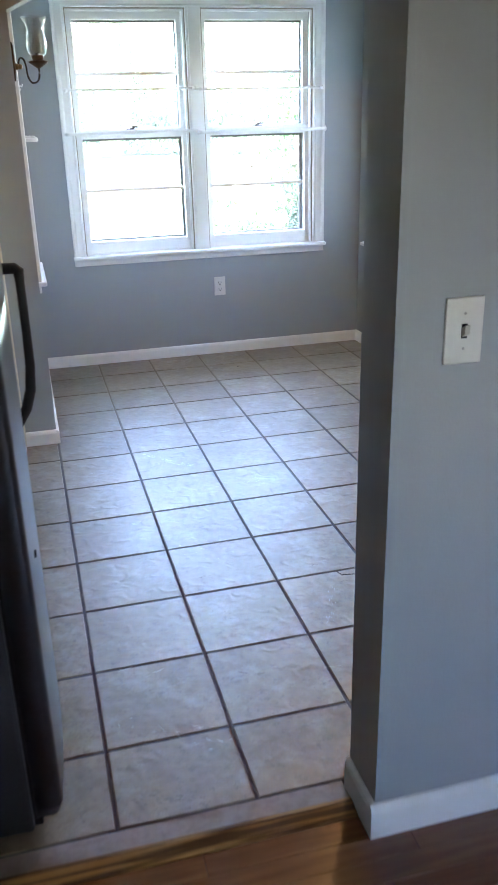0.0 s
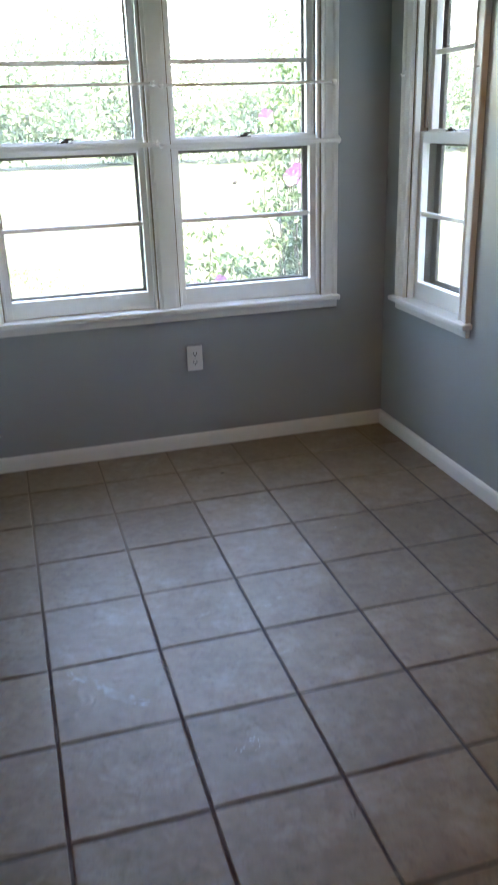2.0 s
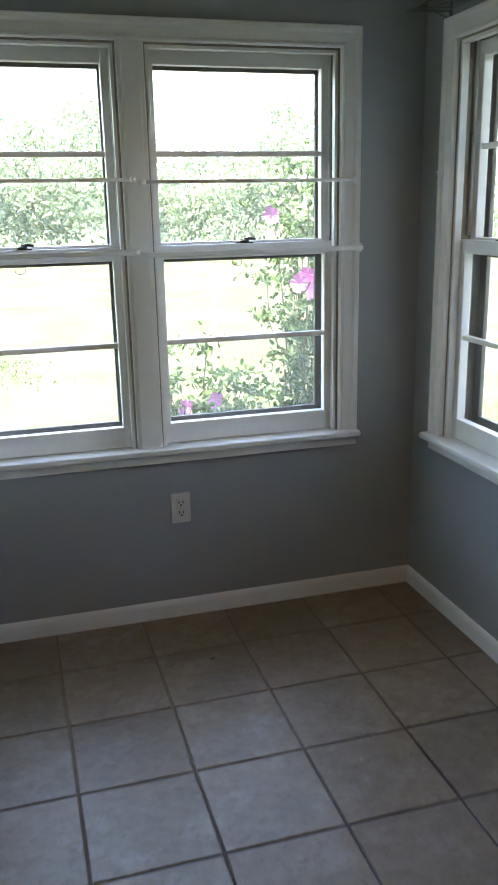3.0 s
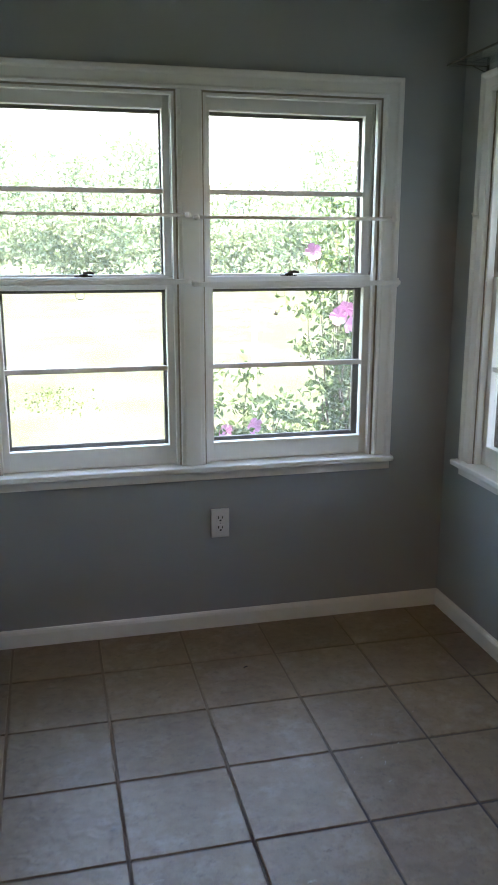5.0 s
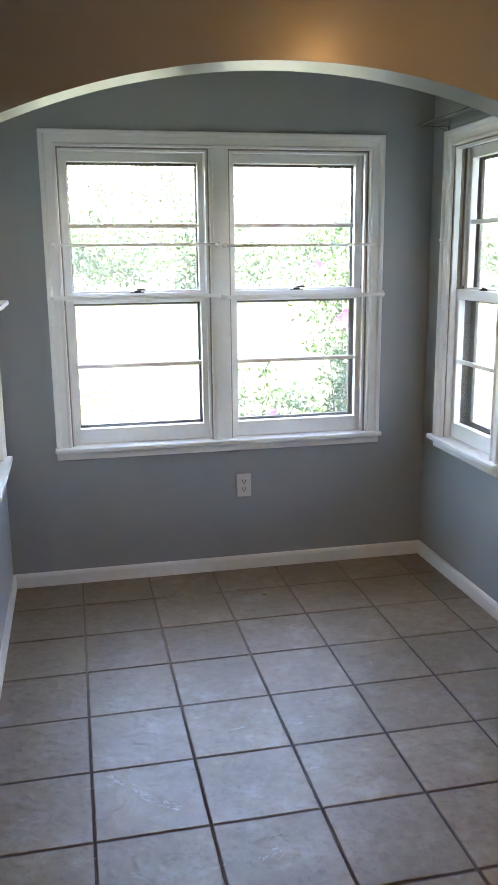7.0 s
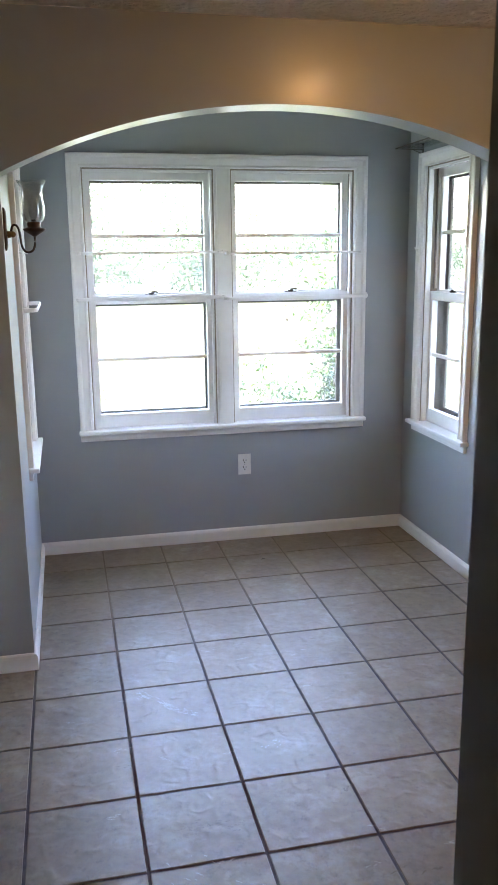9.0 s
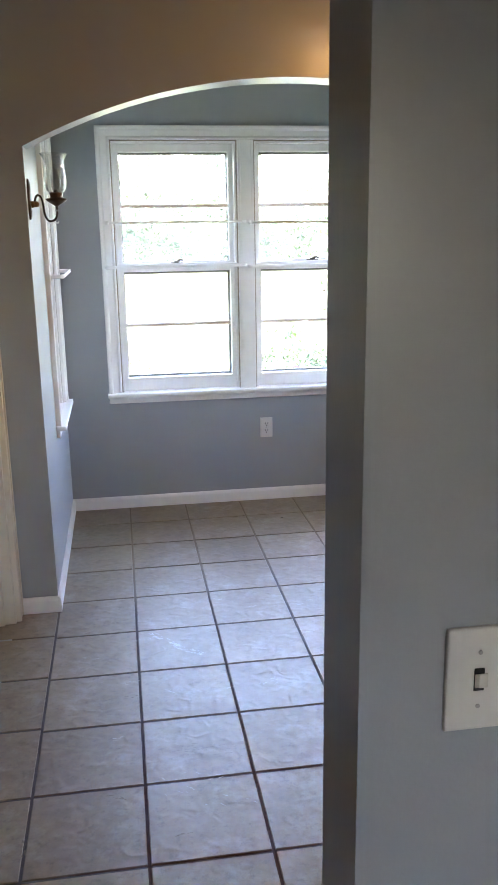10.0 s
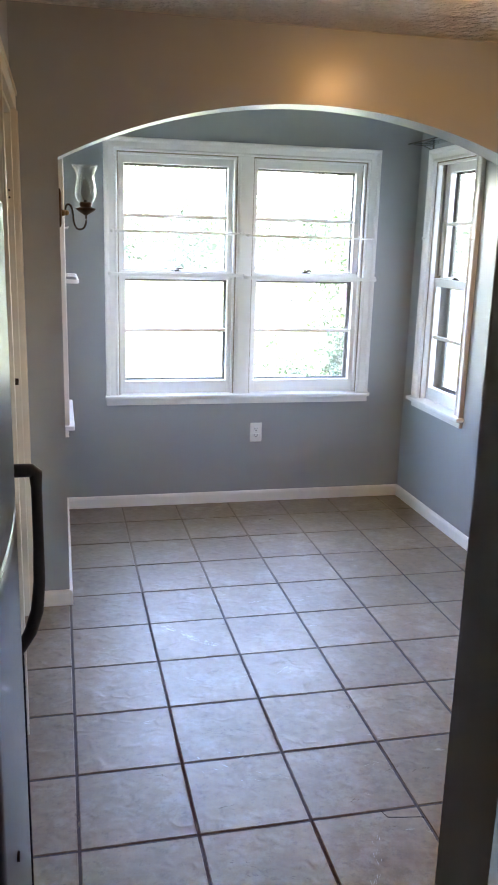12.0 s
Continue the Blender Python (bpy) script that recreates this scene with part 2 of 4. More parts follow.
def tile_material():
    m = material("stone_look_tile", (0.198, 0.135, 0.074), 0.45, grain=(26, 0.9, (0.268, 0.199, 0.126)), stain=(5, 0.95, (0.127, 0.086, 0.049)), bump=(19, 0.80, 0.0038), rough_var=0.04, spec=0.95, coat=0.32)
    m.node_tree.nodes["Principled BSDF"].inputs["Coat Roughness"].default_value = 0.40
    for n in m.node_tree.nodes:
        if n.type == "MAP_RANGE" and n.inputs[1].default_value > 0.35:
            n.inputs[1].default_value, n.inputs[2].default_value = 0.32, 0.78
        if n.type == "TEX_NOISE":
            n.inputs["Roughness"].default_value = 0.62
    nt = m.node_tree
    b = nt.nodes["Principled BSDF"]
    # each tile takes its own cut of the pattern and its own shade
    info = nt.nodes.new("ShaderNodeObjectInfo")
    tc = [n for n in nt.nodes if n.type == "TEX_COORD"][0]
    add = nt.nodes.new("ShaderNodeVectorMath")
    scale = nt.nodes.new("ShaderNodeVectorMath")
    scale.operation = "SCALE"
    scale.inputs[0].default_value = (37.0, 53.0, 11.0)
    link(nt, info.outputs["Random"], scale.inputs["Scale"])
    link(nt, tc.outputs["Object"], add.inputs[0])
    link(nt, scale.outputs[0], add.inputs[1])
    for n in nt.nodes:
        if n.type == "TEX_NOISE":
            link(nt, add.outputs[0], n.inputs["Vector"])
    hsv = nt.nodes.new("ShaderNodeHueSaturation")
    rng = nt.nodes.new("ShaderNodeMapRange")
    rng.inputs[3].default_value, rng.inputs[4].default_value = 0.88, 1.10
    link(nt, info.outputs["Random"], rng.inputs[0])
    link(nt, rng.outputs[0], hsv.inputs["Value"])
    src = b.inputs["Base Color"].links[0].from_socket
    # pale scuffs
    sc = nt.nodes.new("ShaderNodeTexNoise")
    sc.inputs["Scale"].default_value, sc.inputs["Detail"].default_value, sc.inputs["Roughness"].default_value = 6, 10, 0.75
    link(nt, add.outputs[0], sc.inputs["Vector"])
    sr = nt.nodes.new("ShaderNodeMapRange")
    sr.inputs[1].default_value, sr.inputs[2].default_value, sr.inputs[4].default_value = 0.52, 0.85, 0.7
    link(nt, sc.outputs["Fac"], sr.inputs[0])
    mix = nt.nodes.new("ShaderNodeMixRGB")
    mix.inputs["Color2"].default_value = (0.46, 0.42, 0.37, 1)
    # cleft stone relief
    for n in list(nt.nodes):
        if n.type == "BUMP":
            ridge = n.inputs["Height"].links[0].from_node
            ridge.noise_type = "RIDGED_MULTIFRACTAL"
            ridge.inputs["Distortion"].default_value = 0.6
    link(nt, src, mix.inputs["Color1"])
    link(nt, sr.outputs[0], mix.inputs["Fac"])
    # dark dirt held in the pits
    pit = nt.nodes.new("ShaderNodeTexNoise")
    pit.inputs["Scale"].default_value, pit.inputs["Detail"].default_value, pit.inputs["Roughness"].default_value = 42, 5, 0.7
    link(nt, add.outputs[0], pit.inputs["Vector"])
    pr = nt.nodes.new("ShaderNodeMapRange")
    pr.inputs[1].default_value, pr.inputs[2].default_value, pr.inputs[4].default_value = 0.55, 0.70, 0.55
    link(nt, pit.outputs["Fac"], pr.inputs[0])
    dirt = nt.nodes.new("ShaderNodeMixRGB")
    dirt.inputs["Color2"].default_value = (0.075, 0.055, 0.036, 1)
    link(nt, pr.outputs[0], dirt.inputs["Fac"])
    link(nt, mix.outputs[0], dirt.inputs["Color1"])
    link(nt, dirt.outputs[0], hsv.inputs["Color"])
    link(nt, hsv.outputs[0], b.inputs["Base Color"])
    return m


TILE = tile_material()


def plank_material():
    m = material("red_brown_floorboard", (0.16, 0.055, 0.020), 0.2, grain=(5, 0.6, (0.10, 0.035, 0.013)), stain=(1.5, 0.5, (0.27, 0.11, 0.04)), coat=0.4)
    nt = m.node_tree
    info = nt.nodes.new("ShaderNodeObjectInfo")
    tc = [n for n in nt.nodes if n.type == "TEX_COORD"][0]
    mp = nt.nodes.new("ShaderNodeMapping")
    mp.inputs["Scale"].default_value = (1.0, 14.0, 1.0)
    comb = nt.nodes.new("ShaderNodeCombineXYZ")
    mul = nt.nodes.new("ShaderNodeMath")
    mul.operation = "MULTIPLY"
    mul.inputs[1].default_value = 40
    link(nt, info.outputs["Random"], mul.inputs[0])
    link(nt, mul.outputs[0], comb.inputs[0])
    link(nt, comb.outputs[0], mp.inputs["Location"])
    link(nt, tc.outputs["Object"], mp.inputs["Vector"])
    for n in nt.nodes:
        if n.type == "TEX_NOISE":
            link(nt, mp.outputs[0], n.inputs["Vector"])
    return m


PLANK = plank_material()


# ---- building helpers ----
def mesh_object(name, bm, mat, smooth=False):
    me = bpy.data.meshes.new(name)
    bmesh.ops.recalc_face_normals(bm, faces=bm.faces)
    bm.to_mesh(me)
    bm.free()
    me.materials.append(mat)
    if smooth:
        for p in me.polygons:
            p.use_smooth = True
    return new(name, me)


def part(name, bm, mat, parent, label="", smooth=False):
    ob = mesh_object(name, bm, mat, smooth)
    ob.parent = parent
    if label:
        ob["label"] = label
    return ob


def add_box(bm, lo, hi, bevel=0.0, segments=2):
    made = bmesh.ops.create_cube(bm, size=1.0)["verts"]
    for v in made:
        v.co = Vector([lo[i] + (v.co[i] + 0.5) * (hi[i] - lo[i]) for i in range(3)])
    if bevel:
        edges = list({e for v in made for e in v.link_edges})
        bmesh.ops.bevel(bm, geom=edges, offset=bevel, segments=segments, profile=0.6, affect="EDGES")
    return bm


def box(lo, hi, bevel=0.0, segments=2):
    return add_box(bmesh.new(), lo, hi, bevel, segments)


def add_tube(bm, pts, radii, sides=10, caps=True):
    """A tube round a line of points, with a radius at each."""
    pts = [Vector(p) for p in pts]
    rings = []
    ref = Vector((0, 0, 1))
    for i, p in enumerate(pts):
        way = (pts[min(i + 1, len(pts) - 1)] - pts[max(i - 1, 0)]).normalized()
        side = way.cross(ref)
        if side.length < 0.05:
            side = way.cross(Vector((1, 0, 0)))
        side.normalize()
        up = side.cross(way)
        r = radii[i] if hasattr(radii, "__len__") else radii
        rings.append([bm.verts.new(p + side * r * math.cos(2 * math.pi * k / sides) + up * r * math.sin(2 * math.pi * k / sides)) for k in range(sides)])
    for a, b in zip(rings, rings[1:]):
        for k in range(sides):
            bm.faces.new((a[k], a[(k + 1) % sides], b[(k + 1) % sides], b[k]))
    if caps:
        bm.faces.new(rings[0][::-1])
        bm.faces.new(rings[-1])
    return bm


def tube(pts, radii, sides=10, caps=True):
    return add_tube(bmesh.new(), pts, radii, sides, caps)


def add_lathe(bm, profile, centre=(0, 0, 0), sides=28, closed=False):
    """Turned round the z axis through centre: profile rows of radius and height."""
    rings = [[bm.verts.new((centre[0] + r * math.cos(2 * math.pi * k / sides), centre[1] + r * math.sin(2 * math.pi * k / sides), centre[2] + z)) for k in range(sides)] for r, z in profile]
    pairs = list(zip(rings, rings[1:]))
    if closed:
        pairs.append((rings[-1], rings[0]))
    for a, b in pairs:
        for k in range(sides):
            bm.faces.new((a[k], a[(k + 1) % sides], b[(k + 1) % sides], b[k]))
    if not closed:
        bm.faces.new(rings[0][::-1])
        bm.faces.new(rings[-1])
    return bm


def lathe(profile, centre=(0, 0, 0), sides=28, closed=False):
    return add_lathe(bmesh.new(), profile, centre, sides, closed)


def empty(name, label, category, kind="", group="", at=(0, 0, 0)):
    ob = new(name)
    ob.location = at
    return tagged(ob, label, category, group, kind)


def wall(name, lo, hi, openings, along, mat, label):
    """A wall of real thickness; openings are (from, to, bottom, top) along axis 0 (x) or 1 (y)."""
    us = sorted({lo[along], hi[along], *[o[0] for o in openings], *[o[1] for o in openings]})
    zs = sorted({lo[2], hi[2], *[o[2] for o in openings], *[o[3] for o in openings]})
    bm = bmesh.new()
    for u0, u1 in zip(us, us[1:]):
        for z0, z1 in zip(zs, zs[1:]):
            um, zm = (u0 + u1) / 2, (z0 + z1) / 2
            if any(o[0] < um < o[1] and o[2] < zm < o[3] for o in openings):
                continue
            a, b = list(lo), list(hi)
            a[along], b[along], a[2], b[2] = u0, u1, z0, z1
            add_box(bm, a, b)
    bmesh.ops.remove_doubles(bm, verts=bm.verts, dist=1e-5)
    inner = [f for f in bm.faces if any(g is not f and (g.calc_center_median() - f.calc_center_median()).length < 1e-5 for v in f.verts for g in v.link_faces)]
    bmesh.ops.delete(bm, geom=inner, context="FACES")
    return tagged(mesh_object(name, bm, mat), label, "wall", kind="structure")


# ---- structure ----
CEIL = 2.336
NX0, NX1 = -0.002, 2.018          # nook side walls
NY0, NY1, BACK = 1.49, 1.63, 2.765  # arch wall, back wall
SILL_Z, HEAD_Z = 0.660, 1.965

wall("wall_north", (NX0 - 0.145, BACK, -0.6), (NX1 + 0.145, BACK + 0.145, 2.5), [(0.303, 0.957, 0.640, HEAD_Z), (1.044, 1.704, 0.640, HEAD_Z)], 0, PAINT, "grey-blue painted wall with a wide double window")
wall("wall_east_nook", (NX1, NY1, -0.6), (NX1 + 0.145, BACK, 2.5), [(2.065, 2.54, 0.640, HEAD_Z)], 1, PAINT, "grey-blue painted nook wall with one window")
wall("wall_west_nook", (NX0 - 0.145, NY1, -0.6), (NX0, BACK, 2.5), [(2.095, 2.57, 0.640, HEAD_Z)], 1, PAINT, "grey-blue painted nook wall with one window")
wall("wall_west_passage", (-0.295, 0.43, -0.6), (-0.165, NY0, CEIL), [(0.61, 1.415, 0.0, 1.968)], 1, PAINT, "grey-blue painted wall with a cased doorway")
wall("wall_fridge_recess", (-1.1, 0.43, -0.6), (-0.295, 0.55, CEIL), [], 0, PAINT, "grey-blue painted wall beside the refrigerator")
wall("wall_recess_back", (-1.2, -1.02, -0.6), (-1.1, 0.55, CEIL), [], 1, PAINT, "grey-blue wall behind the refrigerator")
wall("wall_passage_closing", (-1.2, 0.55, -0.6), (-1.1, NY1, CEIL), [], 1, PLAIN, "plain wall beyond the side doorway")
wall("wall_side_hall", (-1.1, NY0, -0.6), (-0.165, NY1, CEIL), [], 0, PLAIN, "plain wall at the end of the side hall")
wall("wall_kitchen_east", (3.0, -0.88, -0.6), (3.12, NY1, CEIL), [], 1, PAINT, "grey-blue painted kitchen end wall")
wall("wall_pier", (0.525, -1.02, -0.6), (3.12, -0.88, CEIL), [], 0, PAINT, "grey-blue painted wall end beside the kitchen opening")
wall("wall_opening_west", (-2.4, -1.02, -0.6), (-0.62, -0.90, CEIL), [], 0, PAINT, "grey-blue wall at the other side of the kitchen opening")
wall("wall_opening_header", (-0.62, -1.02, 2.10), (0.525, -0.88, CEIL), [], 0, PAINT, "grey-blue header over the kitchen opening")
wall("wall_south", (-2.4, -5.2, -0.6), (3.12, -5.05, CEIL), [(1.05, 1.70, 0.90, 1.77)], 0, PLAIN, "plain front room wall with a window opening")
wall("wall_west_front", (-2.52, -5.2, -0.6), (-2.4, -0.9, CEIL), [], 1, PLAIN, "plain front room side wall")
wall("wall_east_front", (3.0, -5.05, -0.6), (3.12, -1.02, CEIL), [], 1, PLAIN, "plain front room side wall")


def arch_wall():
    """Wall over the nook with a low round arch, springing 1.815 m up, 2.055 m at its crown."""
    spring, crown = 1.815, 2.055
    half, mid = (NX1 - NX0) / 2, (NX0 + NX1) / 2
    rise = crown - spring
    radius = (half * half + rise * rise) / (2 * rise)
    bm = bmesh.new()
    steps = 40
    fronts, backs = [], []
    for y, row in ((NY0, fronts), (NY1, backs)):
        for i in range(steps + 1):
            x = NX0 + (NX1 - NX0) * i / steps
            z = crown - radius + math.sqrt(radius * radius - (x - mid) ** 2)
            row.append((bm.verts.new((x, y, z)), bm.verts.new((x, y, CEIL + 0.16))))
    for i in range(steps):
        bm.faces.new((fronts[i][0], fronts[i + 1][0], fronts[i + 1][1], fronts[i][1]))
        bm.faces.new((backs[i][0], backs[i][1], backs[i + 1][1], backs[i + 1][0]))
        bm.faces.new((fronts[i][0], backs[i][0], backs[i + 1][0], fronts[i + 1][0]))
        bm.faces.new((fronts[i][1], fronts[i + 1][1], backs[i + 1][1], backs[i][1]))
    add_box(bm, (-0.165, NY0, -0.6), (NX0, NY1, CEIL + 0.16))
    add_box(bm, (NX1, NY0, -0.6), (3.12, NY1, CEIL + 0.16))
    return tagged(mesh_object("wall_arch", bm, PAINT), "grey-blue painted wall with a low arched opening to the nook", "wall", kind="structure")


arch_wall()

ceiling_bm = bmesh.new()
add_box(ceiling_bm, (-1.2, -0.88, CEIL), (3.12, NY0, CEIL + 0.16))
tagged(mesh_object("ceiling", ceiling_bm, CEILING), "off-white rough textured kitchen ceiling", "ceiling", kind="structure")
tagged(mesh_object("ceiling_nook", box((-0.2, NY1, CEIL), (2.2, BACK, CEIL + 0.16)), CEILING), "off-white rough textured nook ceiling", "ceiling", kind="structure")
tagged(mesh_object("ceiling_front", box((-2.52, -5.2, CEIL), (3.12, -0.88, CEIL + 0.16)), CEILING), "off-white textured front room ceiling", "ceiling", kind="structure")
# unseen slab added above the ceilings to stop sun leaking in
sun_cover_bm = box((-2.9, -5.6, CEIL + 0.165), (3.5, BACK + 0.55, CEIL + 0.36))
tagged(mesh_object("roof", sun_cover_bm, STORM), "unseen dark roof slab added to keep sun out of the rooms", "roof", kind="structure")
tagged(mesh_object("wall_hall_west", box((-2.52, -0.9, -0.6), (-1.2, -0.78, CEIL)), PLAIN), "plain closing wall", "wall", kind="structure")


def baseboard(name, a, b, normal, z0=0.0, height=0.067, thick=0.013):
    """A moulded skirting from a to b; normal points into the room."""
    a, b, n = Vector((*a, 0)), Vector((*b, 0)), Vector((*normal, 0))
    profile = [(0, 0), (thick, 0), (thick, height - 0.016), (thick - 0.003, height - 0.006), (thick - 0.008, height), (0, height)]
    bm = bmesh.new()
    ends = [[bm.verts.new(p + n * d + Vector((0, 0, z0 + h))) for d, h in profile] for p in (a, b)]
    k = len(profile)
    for i in range(k):
        bm.faces.new((ends[0][i], ends[0][(i + 1) % k], ends[1][(i + 1) % k], ends[1][i]))
    bm.faces.new(ends[0])
    bm.faces.new(ends[1][::-1])
    return tagged(mesh_object(name, bm, WHITE), "white painted baseboard along the wall", "baseboard", kind="structure")


baseboard("baseboard_north", (NX0, BACK), (NX1, BACK), (0, -1))
baseboard("baseboard_east", (NX1, BACK - 0.013), (NX1, NY0 - 0.013), (-1, 0))
baseboard("baseboard_west", (NX0, NY0 - 0.013), (NX0, BACK - 0.013), (1, 0))
baseboard("baseboard_arch_west", (-0.150, NY0), (NX0, NY0), (0, -1))
baseboard("baseboard_recess", (-0.30, 0.43), (-0.152, 0.43), (0, -1))
baseboard("baseboard_stub", (-0.165, 0.43), (-0.165, 0.54), (1, 0))
baseboard("baseboard_pier_end", (0.525, -0.88), (0.525, -1.02), (-1, 0), -0.012, 0.085)
baseboard("baseboard_pier", (0.512, -1.02), (3.0, -1.02), (0, -1), -0.012, 0.085)
baseboard("baseboard_arch_east", (NX1, NY0), (3.0, NY0), (0, -1))

# floors under the tiles and boards
floor_bm = box((-1.1, -0.868, -0.12), (3.0, NY0 + 0.07, -0.003))
add_box(floor_bm, (NX0 - 0.004, NY0 + 0.07, -0.12), (NX1 + 0.004, BACK, -0.003))
tile_floor = tagged(mesh_object("floor", floor_bm, GROUT), "beige-grey stone-look floor tiles with dark grout", "floor", kind="structure")
wood_floor = tagged(mesh_object("floor_front", box((-2.4, -5.05, -0.12), (3.0, -0.965, -0.020)), GROUT), "glossy red-brown hardwood floorboards", "floor", kind="structure")
tagged(mesh_object("floor_hall", box((-1.1, 0.55, -0.002), (-0.31, NY0, 0.001)), MORTAR), "plain floor of the side hall", "floor", kind="structure")

threshold = empty("threshold_trim", "oak reducer strip with a rough mortar edge beside the tiles", "trim", kind="structure")
bm = bmesh.new()
add_box(bm, (-0.62, -0.922, -0.03), (0.511, -0.868, -0.002), 0.003)
part("mortar_edge", bm, MORTAR, threshold)
bm = bmesh.new()
prof = [(-0.922, -0.03), (-0.922, 0.0005), (-0.930, 0.001), (-0.957, -0.006), (-0.967, -0.011), (-0.967, -0.03)]
ends = [[bm.verts.new((x, y, z)) for y, z in prof] for x in (-0.62, 0.511)]
for i in range(6):
    bm.faces.new((ends[0][i], ends[0][(i + 1) % 6], ends[1][(i + 1) % 6], ends[1][i]))
bm.faces.new(ends[0]), bm.faces.new(ends[1][::-1])
part("oak_strip", bm, OAK, threshold, "grainy golden oak strip")


# ---- windows ----
CASING = [(0.0, 0.0), (0.0, 0.014), (0.003, 0.018), (0.010, 0.018), (0.014, 0.0125), (0.018, 0.0115), (0.046, 0.0145), (0.052, 0.0215), (0.057, 0.0235), (0.067, 0.0235), (0.071, 0.020), (0.071, 0.0)]


def casing(u0, u1, z0, z1):
    """Moulded casing round three sides of an opening, mitred at the top."""
    bm = bmesh.new()
    rings = []
    for u, z, du, dz in ((u0, z0, -1, 0), (u0, z1, -1, 1), (u1, z1, 1, 1), (u1, z0, 1, 0)):
        rings.append([bm.verts.new((u + du * d, -h, z + dz * d * 0.95)) for d, h in CASING])
    n = len(CASING)
    for a, b in zip(rings, rings[1:]):
        for k in range(n):
            bm.faces.new((a[k], a[(k + 1) % n], b[(k + 1) % n], b[k]))
    bm.faces.new(rings[0][::-1]), bm.faces.new(rings[-1])
    bmesh.ops.recalc_face_normals(bm, faces=bm.faces)
    return bm


def sash(parent, name, u0, u1, z0, z1, y0, y1, stile, bottom, top, muntin_z):
    bm = bmesh.new()
    add_box(bm, (u0, y0, z0), (u0 + stile, y1, z1), 0.003)
    add_box(bm, (u1 - stile, y0, z0), (u1, y1, z1), 0.003)
    add_box(bm, (u0 + stile - 0.003, y0 + 0.001, z0), (u1 - stile + 0.003, y1 - 0.001, z0 + bottom), 0.003)
    add_box(bm, (u0 + stile - 0.003, y0 + 0.001, z1 - top), (u1 - stile + 0.003, y1 - 0.001, z1), 0.003)
    s = part(name, bm, WHITE, parent)
    mid = (y0 + y1) / 2
    pane = part("pane", box((u0 + stile - 0.006, mid + 0.002, z0 + bottom - 0.006), (u1 - stile + 0.006, mid + 0.005, z1 - top + 0.006)), GLASS, s)
    pane.visible_shadow = False
    part("muntin", box((u0 + stile - 0.002, mid - 0.010, muntin_z - 0.009), (u1 - stile + 0.002, mid + 0.010, muntin_z + 0.009), 0.003), WHITE, s)
    return s


def lock(parent, u, y, z):
    """Cam lock on the meeting rail."""
    bm = lathe([(0.014, 0.0), (0.016, 0.003), (0.016, 0.008), (0.010, 0.012), (0.004, 0.013)], (u, y, z), 16)
    add_box(bm, (u - 0.032, y - 0.007, z), (u + 0.030, y + 0.007, z + 0.004), 0.0015)
    add_tube(bm, [(u, y, z + 0.012), (u + 0.018, y - 0.012, z + 0.016), (u + 0.034, y - 0.020, z + 0.013)], [0.006, 0.005, 0.004], 8)
    part("sash_lock", bm, BRONZE, parent, "dark metal sash lock")


